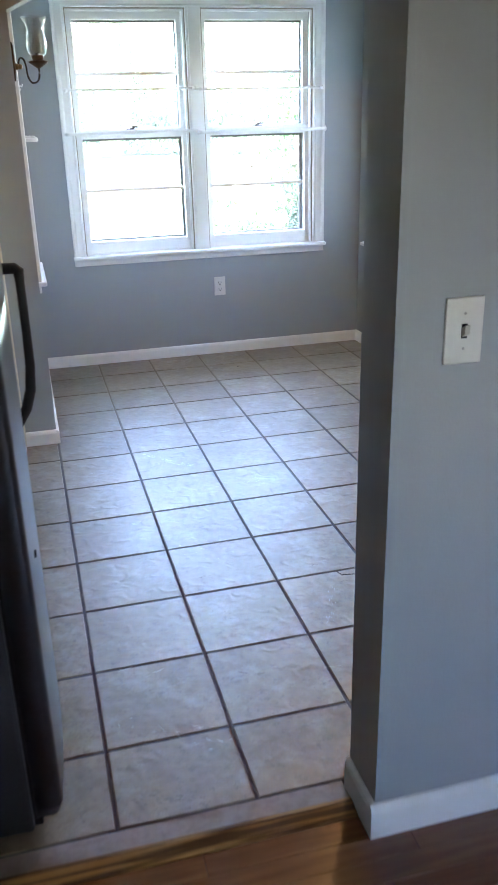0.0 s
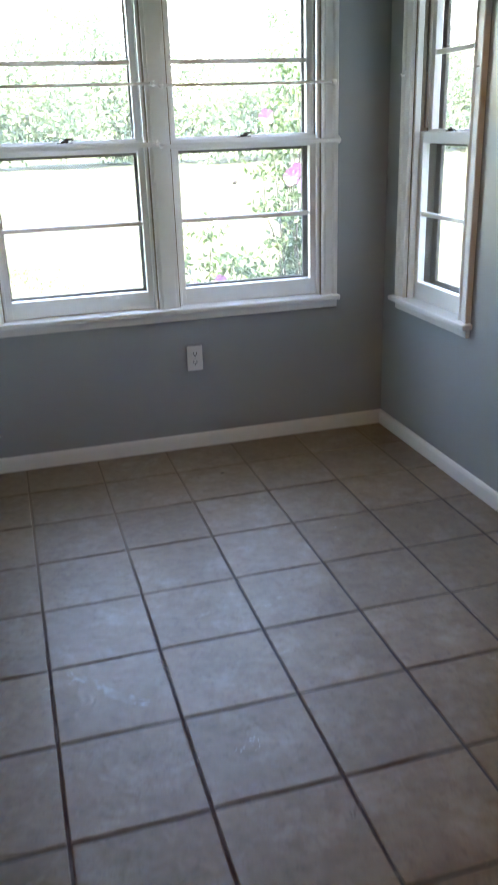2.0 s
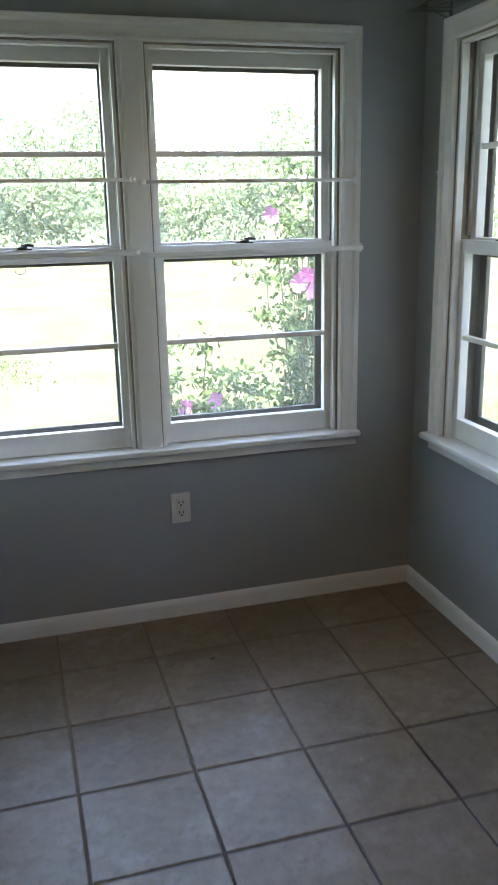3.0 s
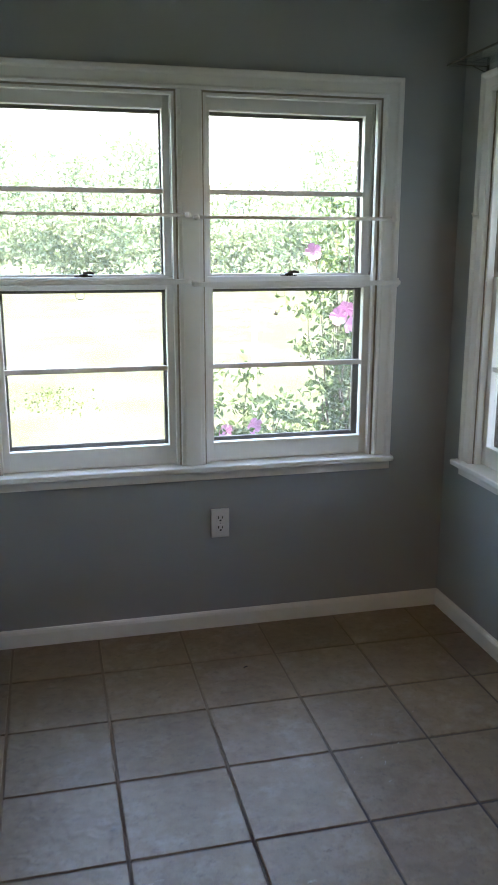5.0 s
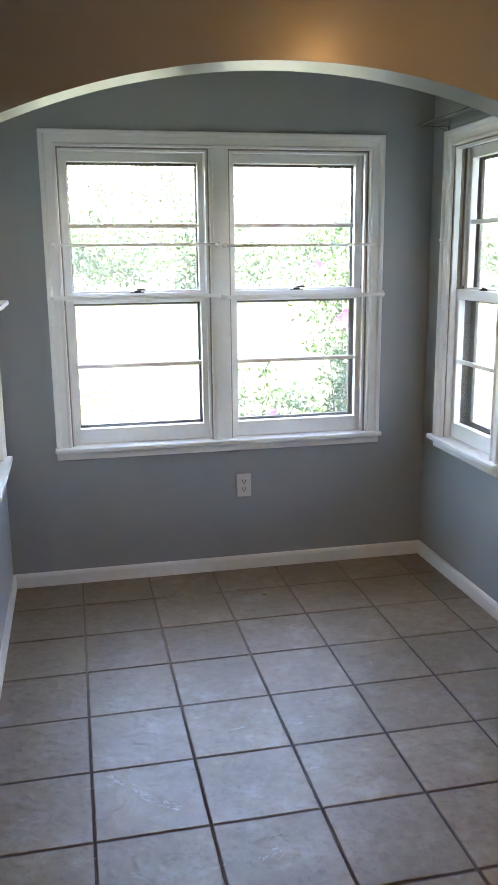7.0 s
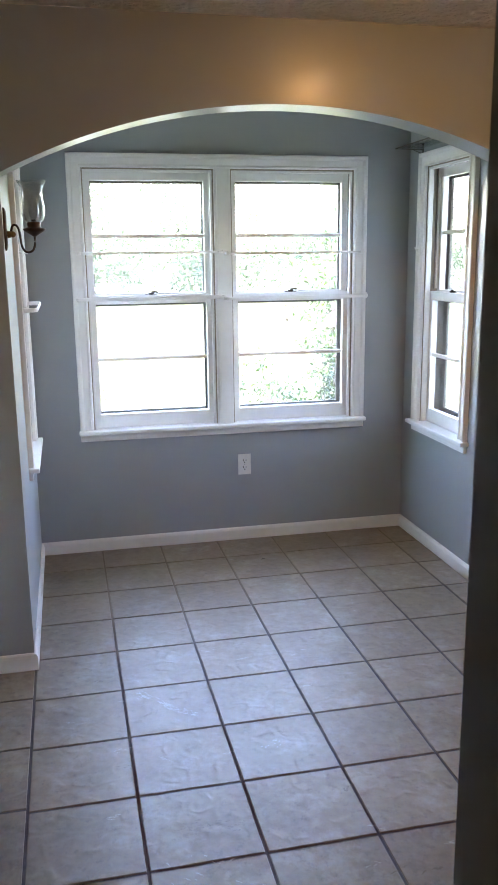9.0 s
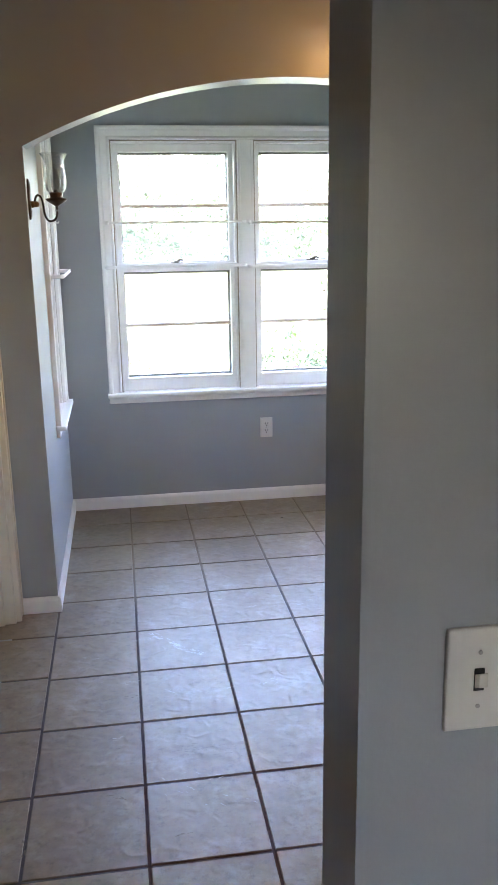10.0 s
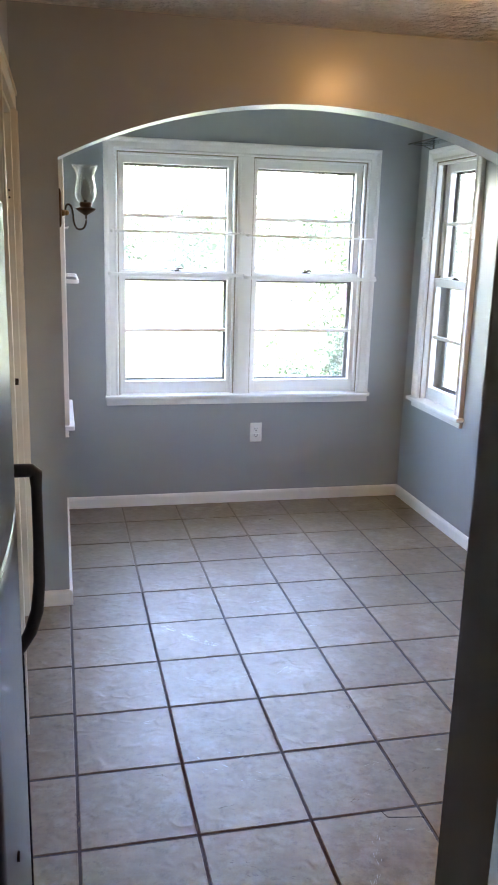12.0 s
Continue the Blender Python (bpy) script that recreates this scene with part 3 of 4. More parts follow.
def window_unit(parent, u0, u1):
    """One double-hung opening with stops, two sashes, storm frame and lock."""
    zs, zt = SILL_Z, HEAD_Z
    bm = bmesh.new()
    for a, b in ((u0, u0 + 0.006), (u1 - 0.006, u1)):
        add_box(bm, (a, 0.001, zs), (b, 0.064, zt))
    add_box(bm, (u0 + 0.006, 0.001, zt - 0.006), (u1 - 0.006, 0.064, zt))
    part("jamb", bm, BARE, parent, "worn brown window jamb")
    bm = bmesh.new()
    for a, b in ((u0, u0 + 0.0065), (u1 - 0.0065, u1)):
        add_box(bm, (a, 0.0645, zs), (b, 0.140, zt))
    add_box(bm, (u0 + 0.0065, 0.0645, zt - 0.0065), (u1 - 0.0065, 0.140, zt))
    part("storm_jamb", bm, STORM_JAMB, parent, "dark weathered outer jamb")
    bm = bmesh.new()
    add_box(bm, (u0 + 0.0062, 0.002, zs), (u0 + 0.017, 0.028, zt - 0.0065), 0.002)
    add_box(bm, (u1 - 0.017, 0.002, zs), (u1 - 0.0062, 0.028, zt - 0.0065), 0.002)
    add_box(bm, (u0 + 0.0172, 0.002, zt - 0.017), (u1 - 0.0172, 0.028, zt - 0.0065), 0.002)
    part("window_stop", bm, WHITE, parent)
    bm, bead = bmesh.new(), bmesh.new()
    for p, q in ((u0 + 0.0062, u0 + 0.0115), (u1 - 0.0115, u1 - 0.0062)):
        add_box(bm, (p, 0.0285, 1.36), (q, 0.0325, zt - 0.0065))
        add_box(bm, (p, 0.0480, 1.36), (q, 0.0510, zt - 0.0065))
    part("sash_track", bm, TRACK, parent, "grey metal sash track")
    for p, q in ((u0 + 0.0062, u0 + 0.016), (u1 - 0.016, u1 - 0.0062)):
        add_box(bead, (p, 0.0565, 1.36), (q, 0.0655, zt - 0.0065), 0.002)
    part("parting_bead", bead, WHITE, parent)
    a, b = u0 + 0.008, u1 - 0.008
    mid = (zs + zt) / 2 + 0.018
    sash(parent, "lower_sash", a, b, zs + 0.001, mid + 0.016, 0.030, 0.062, 0.033, 0.072, 0.045, 1.020)
    sash(parent, "upper_sash", a, b, mid - 0.016, zt - 0.008, 0.066, 0.098, 0.033, 0.040, 0.046, 1.640)
    lock(parent, (a + b) / 2 + 0.0, 0.046, mid + 0.016)
    bm = storm_bm = bmesh.new()
    s0, s1, w = u0 + 0.007, u1 - 0.007, 0.039
    add_box(bm, (s0, 0.112, zs), (s0 + w, 0.128, zt - 0.008), 0.002)
    add_box(bm, (s1 - w, 0.112, zs), (s1, 0.128, zt - 0.008), 0.002)
    add_box(bm, (s0 + w, 0.113, zs), (s1 - w, 0.127, zs + 0.076), 0.002)
    add_box(bm, (s0 + w, 0.113, zt - 0.064), (s1 - w, 0.127, zt - 0.008), 0.002)
    add_box(bm, (s0 + w, 0.113, mid - 0.043), (s1 - w, 0.127, mid + 0.010), 0.002)
    m = (s0 + s1) / 2 - 0.012
    wire = tube([(m - 0.016, 0.111, mid - 0.041), (m - 0.016, 0.108, mid - 0.058), (m - 0.008, 0.107, mid - 0.064), (m + 0.008, 0.107, mid - 0.064), (m + 0.016, 0.108, mid - 0.058), (m + 0.016, 0.111, mid - 0.041)], 0.0014, 6)
    part("storm_latch", wire, BRONZE, parent, "thin wire storm latch")
    storm = part("storm_frame", storm_bm, STORM, parent, "dark metal storm window frame")
    pane = part("storm_pane", box((s0 + w - 0.004, 0.119, zs + 0.072), (s1 - w + 0.004, 0.121, zt - 0.060)), DUSTY, storm, "dusty storm pane")
    pane.visible_shadow = False


def window(name, units, label, place, ends):
    """Casing, stool, apron and units. Local x along the wall, y outward, z up."""
    w = empty(name, label, "window", kind="structure")
    o0, o1 = units[0][0] - 0.071, units[-1][1] + 0.071
    part("casing", casing(units[0][0], units[-1][1], SILL_Z, HEAD_Z), WHITE, w)
    for (a, b), (c, d) in zip(units, units[1:]):
        bm = box((b, -0.013, SILL_Z), (c, 0.140, HEAD_Z), 0.003)
        add_box(bm, (b + 0.014, -0.017, SILL_Z), (c - 0.014, -0.011, HEAD_Z), 0.002)
        part("mullion", bm, WHITE, w)
    bm = box((o0 - ends, -0.046, SILL_Z - 0.022), (o1 + ends, 0.0, SILL_Z), 0.007, 3)
    for a, b in units:
        add_box(bm, (a + 0.001, -0.002, SILL_Z - 0.019), (b - 0.001, 0.150, SILL_Z - 0.001))
    part("window_sill", bm, WHITE, w)
    bm = box((o0, -0.017, SILL_Z - 0.058), (o1, 0.0, SILL_Z - 0.022), 0.003)
    part("apron", bm, WHITE, w)
    for a, b in units:
        window_unit(w, a, b)
    w.matrix_world = place
    return w


window("window_1", [(0.303, 0.957), (1.044, 1.704)], "white painted double window with two double-hung sashes", pose(0, BACK, 0), 0.006)
window("window_2", [(-2.54, -2.065)], "white painted double-hung window with worn brown jambs", pose(NX1, 0, 0, 0, 0, -90), 0.020)
window("window_3", [(2.095, 2.57)], "white painted double-hung window with a curtain rod", pose(NX0, 0, 0, 0, 0, 90), 0.020)


# ---- curtain rods ----
def thin_rod(u0, u1, z, place):
    rod = empty("curtain_rod", "thin white sash curtain rod with round ends", "curtain rod", group="curtain rods")
    part("rod", tube([(u0, -0.036, z), (u1, -0.036, z)], 0.0062, 10), WHITE, rod, smooth=True)
    for u in (u0, u1):
        bm = tube([(u, -0.0155, z), (u, -0.045, z)], [0.0085, 0.0075], 12)
        bmesh.ops.create_uvsphere(bm, u_segments=12, v_segments=8, radius=0.011, matrix=Matrix.Translation((u, -0.045, z)))
        part("bracket", bm, WHITE, rod, smooth=True)
    rod.matrix_world = place
    return rod


def flat_rod(u0, u1, z, place, depth=0.060):
    """Flat oval rod whose ends bend back to the casing."""
    rod = empty("curtain_rod", "flat white curtain rod bent back at both ends", "curtain rod", group="curtain rods")
    r = 0.022
    line = [(u0, -0.016), (u0, -depth + r)]
    line += [(u0 + r - r * math.cos(a), -depth + r - r * math.sin(a)) for a in (0.4, 0.8, 1.2, 1.57)]
    line += [(u1 - r + r * math.sin(a), -depth + r - r * math.cos(a)) for a in (0.0, 0.4, 0.8, 1.2)]
    line += [(u1, -depth + r), (u1, -0.016)]
    bm = bmesh.new()
    rings = []
    for i, (u, y) in enumerate(line):
        p, q = line[max(i - 1, 0)], line[min(i + 1, len(line) - 1)]
        way = Vector((q[0] - p[0], q[1] - p[1])).normalized()
        nx, ny = -way.y, way.x
        rings.append([bm.verts.new((u + nx * s, y + ny * s, z + h)) for s, h in ((0.003, -0.006), (0.003, 0.006), (0.0, 0.009), (-0.003, 0.006), (-0.003, -0.006), (0.0, -0.009))])
    for a, b in zip(rings, rings[1:]):
        for k in range(6):
            bm.faces.new((a[k], a[(k + 1) % 6], b[(k + 1) % 6], b[k]))
    bm.faces.new(rings[0][::-1]), bm.faces.new(rings[-1])
    part("rod", bm, WHITE, rod)
    for u in (u0, u1):
        part("bracket", box((u - 0.007, -0.020, z - 0.016), (u + 0.007, -0.015, z + 0.016), 0.002), WHITE, rod)
    rod.matrix_world = place
    return rod


def rod_hook(u, z, place):
    bm = box((u - 0.007, -0.019, z - 0.014), (u + 0.007, -0.015, z + 0.014), 0.002)
    add_tube(bm, [(u, -0.018, z), (u, -0.034, z - 0.002), (u, -0.038, z + 0.008)], 0.0035, 8)
    tagged(mesh_object("rod_hook", bm, WHITE), "small white empty curtain rod hook on the casing", "hook", group="rod hooks").matrix_world = place


NORTH, EAST, WEST = pose(0, BACK, 0), pose(NX1, 0, 0, 0, 0, -90), pose(NX0, 0, 0, 0, 0, 90)
thin_rod(0.272, 0.985, 1.556, NORTH)
thin_rod(1.016, 1.745, 1.549, NORTH)
flat_rod(0.250, 0.994, 1.332, NORTH)
flat_rod(1.004, 1.776, 1.322, NORTH)
flat_rod(2.045, 2.62, 1.325, WEST, 0.078)
for u in (2.05, 2.615):
    rod_hook(u, 1.56, WEST)
for u in (-2.585, -2.02):
    rod_hook(u, 1.56, EAST)

# glass shelf over the east window
shelf = empty("glass_shelf", "clear glass shelf on wire brackets above the window", "shelf")
ob = part("shelf_pane", box((NX1 - 0.125, 2.04, 2.058), (NX1 - 0.003, 2.66, 2.064), 0.001), SHELF_GLASS, shelf)
ob.visible_shadow = False
part("shelf_edge", box((NX1 - 0.1285, 2.04, 2.058), (NX1 - 0.1255, 2.66, 2.064)), STORM, shelf, "dark polished glass edge")
for y in (2.10, 2.60):
    bm = tube([(NX1 - 0.003, y, 2.052), (NX1 - 0.108, y, 2.053), (NX1 - 0.118, y, 2.056)], 0.0016, 8)
    add_tube(bm, [(NX1 - 0.003, y, 2.030), (NX1 - 0.03, y, 2.040), (NX1 - 0.06, y, 2.051)], 0.0016, 8)
    add_box(bm, (NX1 - 0.006, y - 0.006, 2.026), (NX1 - 0.001, y + 0.006, 2.057), 0.001)
    part("bracket", bm, STORM, shelf, "thin dark wire bracket")


# ---- wall plates ----
def outlet(place):
    o = empty("wall_outlet", "white duplex electrical outlet on the wall", "outlet")
    part("cover_plate", box((-0.035, -0.006, -0.057), (0.035, 0.0, 0.057), 0.003, 3), PLASTIC, o)
    for z in (-0.0195, 0.0195):
        bm = bmesh.new()
        add_box(bm, (-0.017, -0.0085, z - 0.0135), (0.017, -0.0055, z + 0.0135), 0.0025)
        f = part("receptacle", bm, PLASTIC, o)
        bm = bmesh.new()
        add_box(bm, (-0.0090, -0.0090, z - 0.001), (-0.0055, -0.0080, z + 0.009))
        add_box(bm, (0.0055, -0.0090, z - 0.001), (0.0090, -0.0080, z + 0.008))
        add_box(bm, (-0.0035, -0.0090, z - 0.0105), (0.0035, -0.0080, z - 0.0045))
        part("slots", bm, SLOT, f)
    bm = tube([(0, -0.0055, 0), (0, -0.0070, 0)], 0.0024, 12)
    part("screw", bm, SCREW, o)
    o.matrix_world = place


def light_switch(place):
    o = empty("light_switch", "white toggle light switch plate on the wall end", "switch")
    part("cover_plate", box((-0.035, -0.006, -0.057), (0.035, 0.0, 0.057), 0.003, 3), PLASTIC, o)
    part("toggle_slot", box((-0.0055, -0.0070, -0.0125), (0.0055, -0.0055, 0.0125), 0.0008), SLOT, o)
    bm = box((-0.0047, -0.017, -0.0095), (0.0047, -0.005, 0.006), 0.0012)
    for v in bm.verts:
        if v.co.y < -0.010:
            v.co.z += 0.006
    part("toggle", bm, TOGGLE, o, "ivory toggle")
    for z in (-0.030, 0.030):
        bm = tube([(0, -0.0055, z), (0, -0.0068, z)], 0.0024, 12)
        part("screw", bm, SCREW, o)
    o.matrix_world = place


outlet(pose(1.099, BACK, 0.425))
light_switch(pose(0.648, -1.02, 1.072))


# ---- wall sconces ----
def sconce(place):
    """Plate at the origin on the wall; the arm reaches along +x."""
    s = empty("wall_sconce", "aged brass wall sconce with a clear hurricane glass", "wall lamp", group="arch sconces")
    bm = bmesh.new()
    for x, k in ((0.0, 1.0), (0.006, 0.96), (0.010, 0.80)):
        ring = [bm.verts.new((x, 0.030 * k * math.sin(a), 0.075 * k * math.cos(a))) for a in [2 * math.pi * i / 28 for i in range(28)]]
        if x == 0:
            first = ring
        else:
            for i in range(28):
                bm.faces.new((last[i], last[(i + 1) % 28], ring[(i + 1) % 28], ring[i]))
        last = ring
    bm.faces.new(first[::-1]), bm.faces.new(last)
    part("back_plate", bm, CUP, s, smooth=False)
    bm = tube([(0.008, 0, -0.018), (0.026, 0, -0.018)], [0.014, 0.010], 14)
    bmesh.ops.create_uvsphere(bm, u_segments=12, v_segments=8, radius=0.011, matrix=Matrix.Translation((0.028, 0, -0.018)))
    part("boss", bm, BRASS, s, smooth=True)
    pts = []
    ctrl = [Vector(c) for c in ((0.022, 0, -0.012), (0.030, 0, 0.012), (0.044, 0, 0.010), (0.052, 0, -0.015), (0.056, 0, -0.055), (0.070, 0, -0.078), (0.092, 0, -0.074), (0.102, 0, -0.050), (0.102, 0, -0.018))]
    for i in range(len(ctrl) - 1):
        p0, p1, p2, p3 = ctrl[max(i - 1, 0)], ctrl[i], ctrl[i + 1], ctrl[min(i + 2, len(ctrl) - 1)]
        for k in range(6):
            t = k / 6
            pts.append(0.5 * (2 * p1 + (p2 - p0) * t + (2 * p0 - 5 * p1 + 4 * p2 - p3) * t * t + (3 * p1 - p0 - 3 * p2 + p3) * t ** 3))
    pts.append(ctrl[-1])
    part("arm", tube(pts, 0.0042, 10), BRONZE, s, "slender dark curved arm", smooth=True)
    part("cup", lathe([(0.006, -0.026), (0.011, -0.022), (0.034, -0.008), (0.040, -0.001), (0.037, 0.002), (0.022, 0.006), (0.023, 0.010), (0.025, 0.022), (0.021, 0.024)], (0.102, 0, 0), 26), CUP, s, smooth=True)
    outer = [(0.023, 0.020), (0.034, 0.030), (0.041, 0.050), (0.0405, 0.072), (0.036, 0.100), (0.034, 0.118), (0.038, 0.140), (0.052, 0.162)]
    inner = [(r - 0.0022, z) for r, z in reversed(outer)]
    g = part("hurricane_glass", lathe(outer + inner, (0.102, 0, 0), 30, True), LAMP_GLASS, s, "clear flared glass shade", smooth=True)
    g.visible_shadow = False
    b = part("bulb", lathe([(0.007, 0.026), (0.012, 0.036), (0.019, 0.054), (0.020, 0.066), (0.014, 0.086), (0.006, 0.104), (0.001, 0.114)], (0.102, 0, 0), 20), LAMP_GLASS, s, "unlit clear flame bulb", smooth=True)
    b.visible_shadow = False
    part("bulb_socket", lathe([(0.008, 0.022), (0.008, 0.032)], (0.102, 0, 0), 14), SLOT, s)
    s.matrix_world = place


sconce(pose(NX0, 1.56, 1.634))
sconce(pose(NX1, 1.56, 1.634, 0, 0, 180))


# ---- side doorway ----
door = empty("door_1", "cream painted door casing and empty jamb of a side doorway", "door frame", kind="structure")
for a, b in ((1.415, 1.487), (0.540, 0.610)):
    bm = box((-0.165, a, 0.0), (-0.146, b, 1.968), 0.003)
    outer = (b - 0.016, b - 0.0005) if a > 1 else (a + 0.0005, a + 0.016)
    add_box(bm, (-0.148, outer[0], 0.001), (-0.141, outer[1], 1.9675), 0.002)
    inner = (a + 0.0005, a + 0.010) if a > 1 else (b - 0.010, b - 0.0005)
    add_box(bm, (-0.148, inner[0], 0.001), (-0.143, inner[1], 1.9675), 0.002)
    part("casing_side", bm, CREAM, door)
bm = box((-0.165, 0.540, 1.968), (-0.146, 1.487, 2.036), 0.003)
add_box(bm, (-0.148, 0.5405, 2.020), (-0.141, 1.4865, 2.0355), 0.002)
part("casing_head", bm, CREAM, door)
for z0, z1 in ((1.22, 1.48), (1.52, 1.70), (1.72, 1.86), (1.90, 1.95), (2.00, 2.02)):
    part("casing_gap", box((-0.1635, 0.5388, z0), (-0.1600, 0.5402, z1)), SLOT, door, "dark gap behind the casing")
bm = bmesh.new()
add_box(bm, (-0.297, 1.397, 0.0), (-0.163, 1.415, 1.966), 0.002)
add_box(bm, (-0.297, 0.610, 0.0), (-0.163, 0.628, 1.966), 0.002)
add_box(bm, (-0.297, 0.628, 1.950), (-0.163, 1.397, 1.966), 0.002)
part("jamb", bm, CREAM, door)
bm = bmesh.new()
add_box(bm, (-0.245, 1.385, 0.0), (-0.205, 1.397, 1.950), 0.002)
add_box(bm, (-0.245, 0.628, 0.0), (-0.205, 0.640, 1.950), 0.002)
part("door_stop", bm, CREAM, door)
part("strike_plate", box((-0.190, 1.3945, 0.968), (-0.172, 1.3968, 0.994), 0.0008), BRONZE, door, "dark metal strike plate")
for z in (1.66, 1.685):
    bm = tube([(-0.178, 1.3975, z), (-0.178, 1.3945, z)], 0.004, 10)
    part("screw_hole", bm, SLOT, door)


# ---- refrigerator ----
def bowed_door(z0, z1, y0, y1, edge_x, bow, back_x, radius=0.02):
    """A door whose front bows out in the middle, with softened rims."""
    bm = bmesh.new()
    ny, nz = 24, 10
    grid = []
    for j in range(nz + 1):
        row = []
        fz = j / nz
        z = z0 + (z1 - z0) * (0.5 - 0.5 * math.cos(math.pi * fz))
        for i in range(ny + 1):
            fy = 0.5 - 0.5 * math.cos(math.pi * i / ny)
            y = y0 + (y1 - y0) * fy
            x = edge_x + bow * (1 - (2 * fy - 1) ** 2)
            for d in (z - z0, z1 - z, y - y0, y1 - y):
                if d < radius:
                    x -= radius - math.sqrt(max(radius * radius - (radius - d) ** 2, 0))
            row.append(bm.verts.new((x, y, z)))
        grid.append(row)
    for j in range(nz):
        for i in range(ny):
            bm.faces.new((grid[j][i], grid[j][i + 1], grid[j + 1][i + 1], grid[j + 1][i]))
    rim = [grid[0][i] for i in range(ny + 1)] + [grid[j][ny] for j in range(1, nz + 1)] + [grid[nz][i] for i in range(ny - 1, -1, -1)] + [grid[j][0] for j in range(nz - 1, 0, -1)]
    backs = [bm.verts.new((back_x, v.co.y, v.co.z)) for v in rim]
    for i in range(len(rim)):
        bm.faces.new((rim[i], backs[i], backs[(i + 1) % len(rim)], rim[(i + 1) % len(rim)]))
    bm.faces.new(backs[::-1])
    return bm


fridge = empty("refrigerator", "glossy black top-freezer refrigerator with a black handle", "refrigerator", at=(0, 0, 0))
FY0, FY1 = -0.845, -0.285
part("body", box((-0.80, FY0 + 0.004, 0.02), (-0.168, FY1 - 0.004, 1.585), 0.008), FRIDGE_SIDE, fridge)
lower = part("fridge_door", bowed_door(0.060, 1.077, FY0, FY1, -0.106, 0.014, -0.160, 0.010), FRIDGE, fridge, "bowed glossy black door", smooth=True)
upper = part("freezer_door", bowed_door(1.089, 1.600, FY0, FY1, -0.106, 0.014, -0.160, 0.012), FRIDGE, fridge, "bowed glossy black freezer door", smooth=True)
part("door_gasket", box((-0.169, FY0 + 0.012, 0.06), (-0.159, FY1 - 0.010, 1.59)), HANDLE, fridge)
bm = bmesh.new()
ring0 = None
for i in range(25):
    fy = i / 24
    y = FY0 + (FY1 - FY0) * fy
    x = -0.1075 + 0.014 * (1 - (2 * fy - 1) ** 2)
    ring = [bm.verts.new((x + dx, y, 1.083 + dz)) for dx, dz in ((-0.04, -0.005), (-0.003, -0.005), (0.0, 0.0), (-0.003, 0.005), (-0.04, 0.005))]
    if ring0:
        for k in range(5):
            bm.faces.new((ring0[k], ring0[(k + 1) % 5], ring[(k + 1) % 5], ring[k]))
    else:
        bm.faces.new(ring[::-1])
    ring0 = ring
bm.faces.new(ring0)
part("door_trim", bm, CHROME, fridge, "silver strip between the doors")
part("hinge_cap", box((-0.150, FY1 - 0.026, 1.600), (-0.112, FY1 - 0.004, 1.606), 0.002), HANDLE, fridge)
part("door_edge", box((-0.158, FY1 - 0.0005, 0.140), (-0.0995, FY1 + 0.007, 0.720), 0.003), HANDLE, lower, "matte black door edge strip")


def handle(z0, z1, y):
    """Upright bar that stands off square at its top and curves back to the door below."""
    pts = [(-0.118, z1 - 0.012, 0.012), (-0.070, z1 - 0.012, 0.012), (-0.0635, z1 - 0.017, 0.0125), (-0.063, z1 - 0.045, 0.010), (-0.063, z1 - 0.16, 0.010), (-0.064, z0 + 0.14, 0.011), (-0.070, z0 + 0.08, 0.012), (-0.084, z0 + 0.035, 0.012), (-0.104, z0, 0.010), (-0.122, z0 - 0.03, 0.008)]
    bm = bmesh.new()
    rings = []
    for i, (x, z, r) in enumerate(pts):
        p, q = pts[max(i - 1, 0)], pts[min(i + 1, len(pts) - 1)]
        way = Vector((q[0] - p[0], 0, q[1] - p[1])).normalized()
        side = Vector((way.z, 0, -way.x))
        rings.append([bm.verts.new(Vector((x, y, z)) + side * r * 1.05 * math.cos(a) + Vector((0, 1.3 * r * math.sin(a), 0))) for a in [math.pi / 4 + 2 * math.pi * k / 12 for k in range(12)]])
    for a, b in zip(rings, rings[1:]):
        for k in range(12):
            bm.faces.new((a[k], a[(k + 1) % 12], b[(k + 1) % 12], b[k]))
    bm.faces.new(rings[0][::-1]), bm.faces.new(rings[-1])
    return bm


part("handle", handle(0.745, 1.122, FY1 - 0.022), HANDLE, lower, "curved black plastic handle", smooth=True)
for y in (FY0 + 0.06, FY1 - 0.06):
    part("foot", lathe([(0.02, -0.001), (0.02, 0.012), (0.012, 0.022)], (-0.22, y, 0), 14), HANDLE, fridge)
    part("foot", lathe([(0.02, -0.001), (0.02, 0.012), (0.012, 0.022)], (-0.74, y, 0), 14), HANDLE, fridge)
part("door_plug", tube([(-0.104, -0.73, 0.617), (-0.0935, -0.73, 0.617)], 0.008, 12), HANDLE, lower, "small round black plug")
part("kick_grille", box((-0.185, FY0 + 0.02, 0.020), (-0.150, FY1 - 0.02, 0.056), 0.003), HANDLE, fridge)

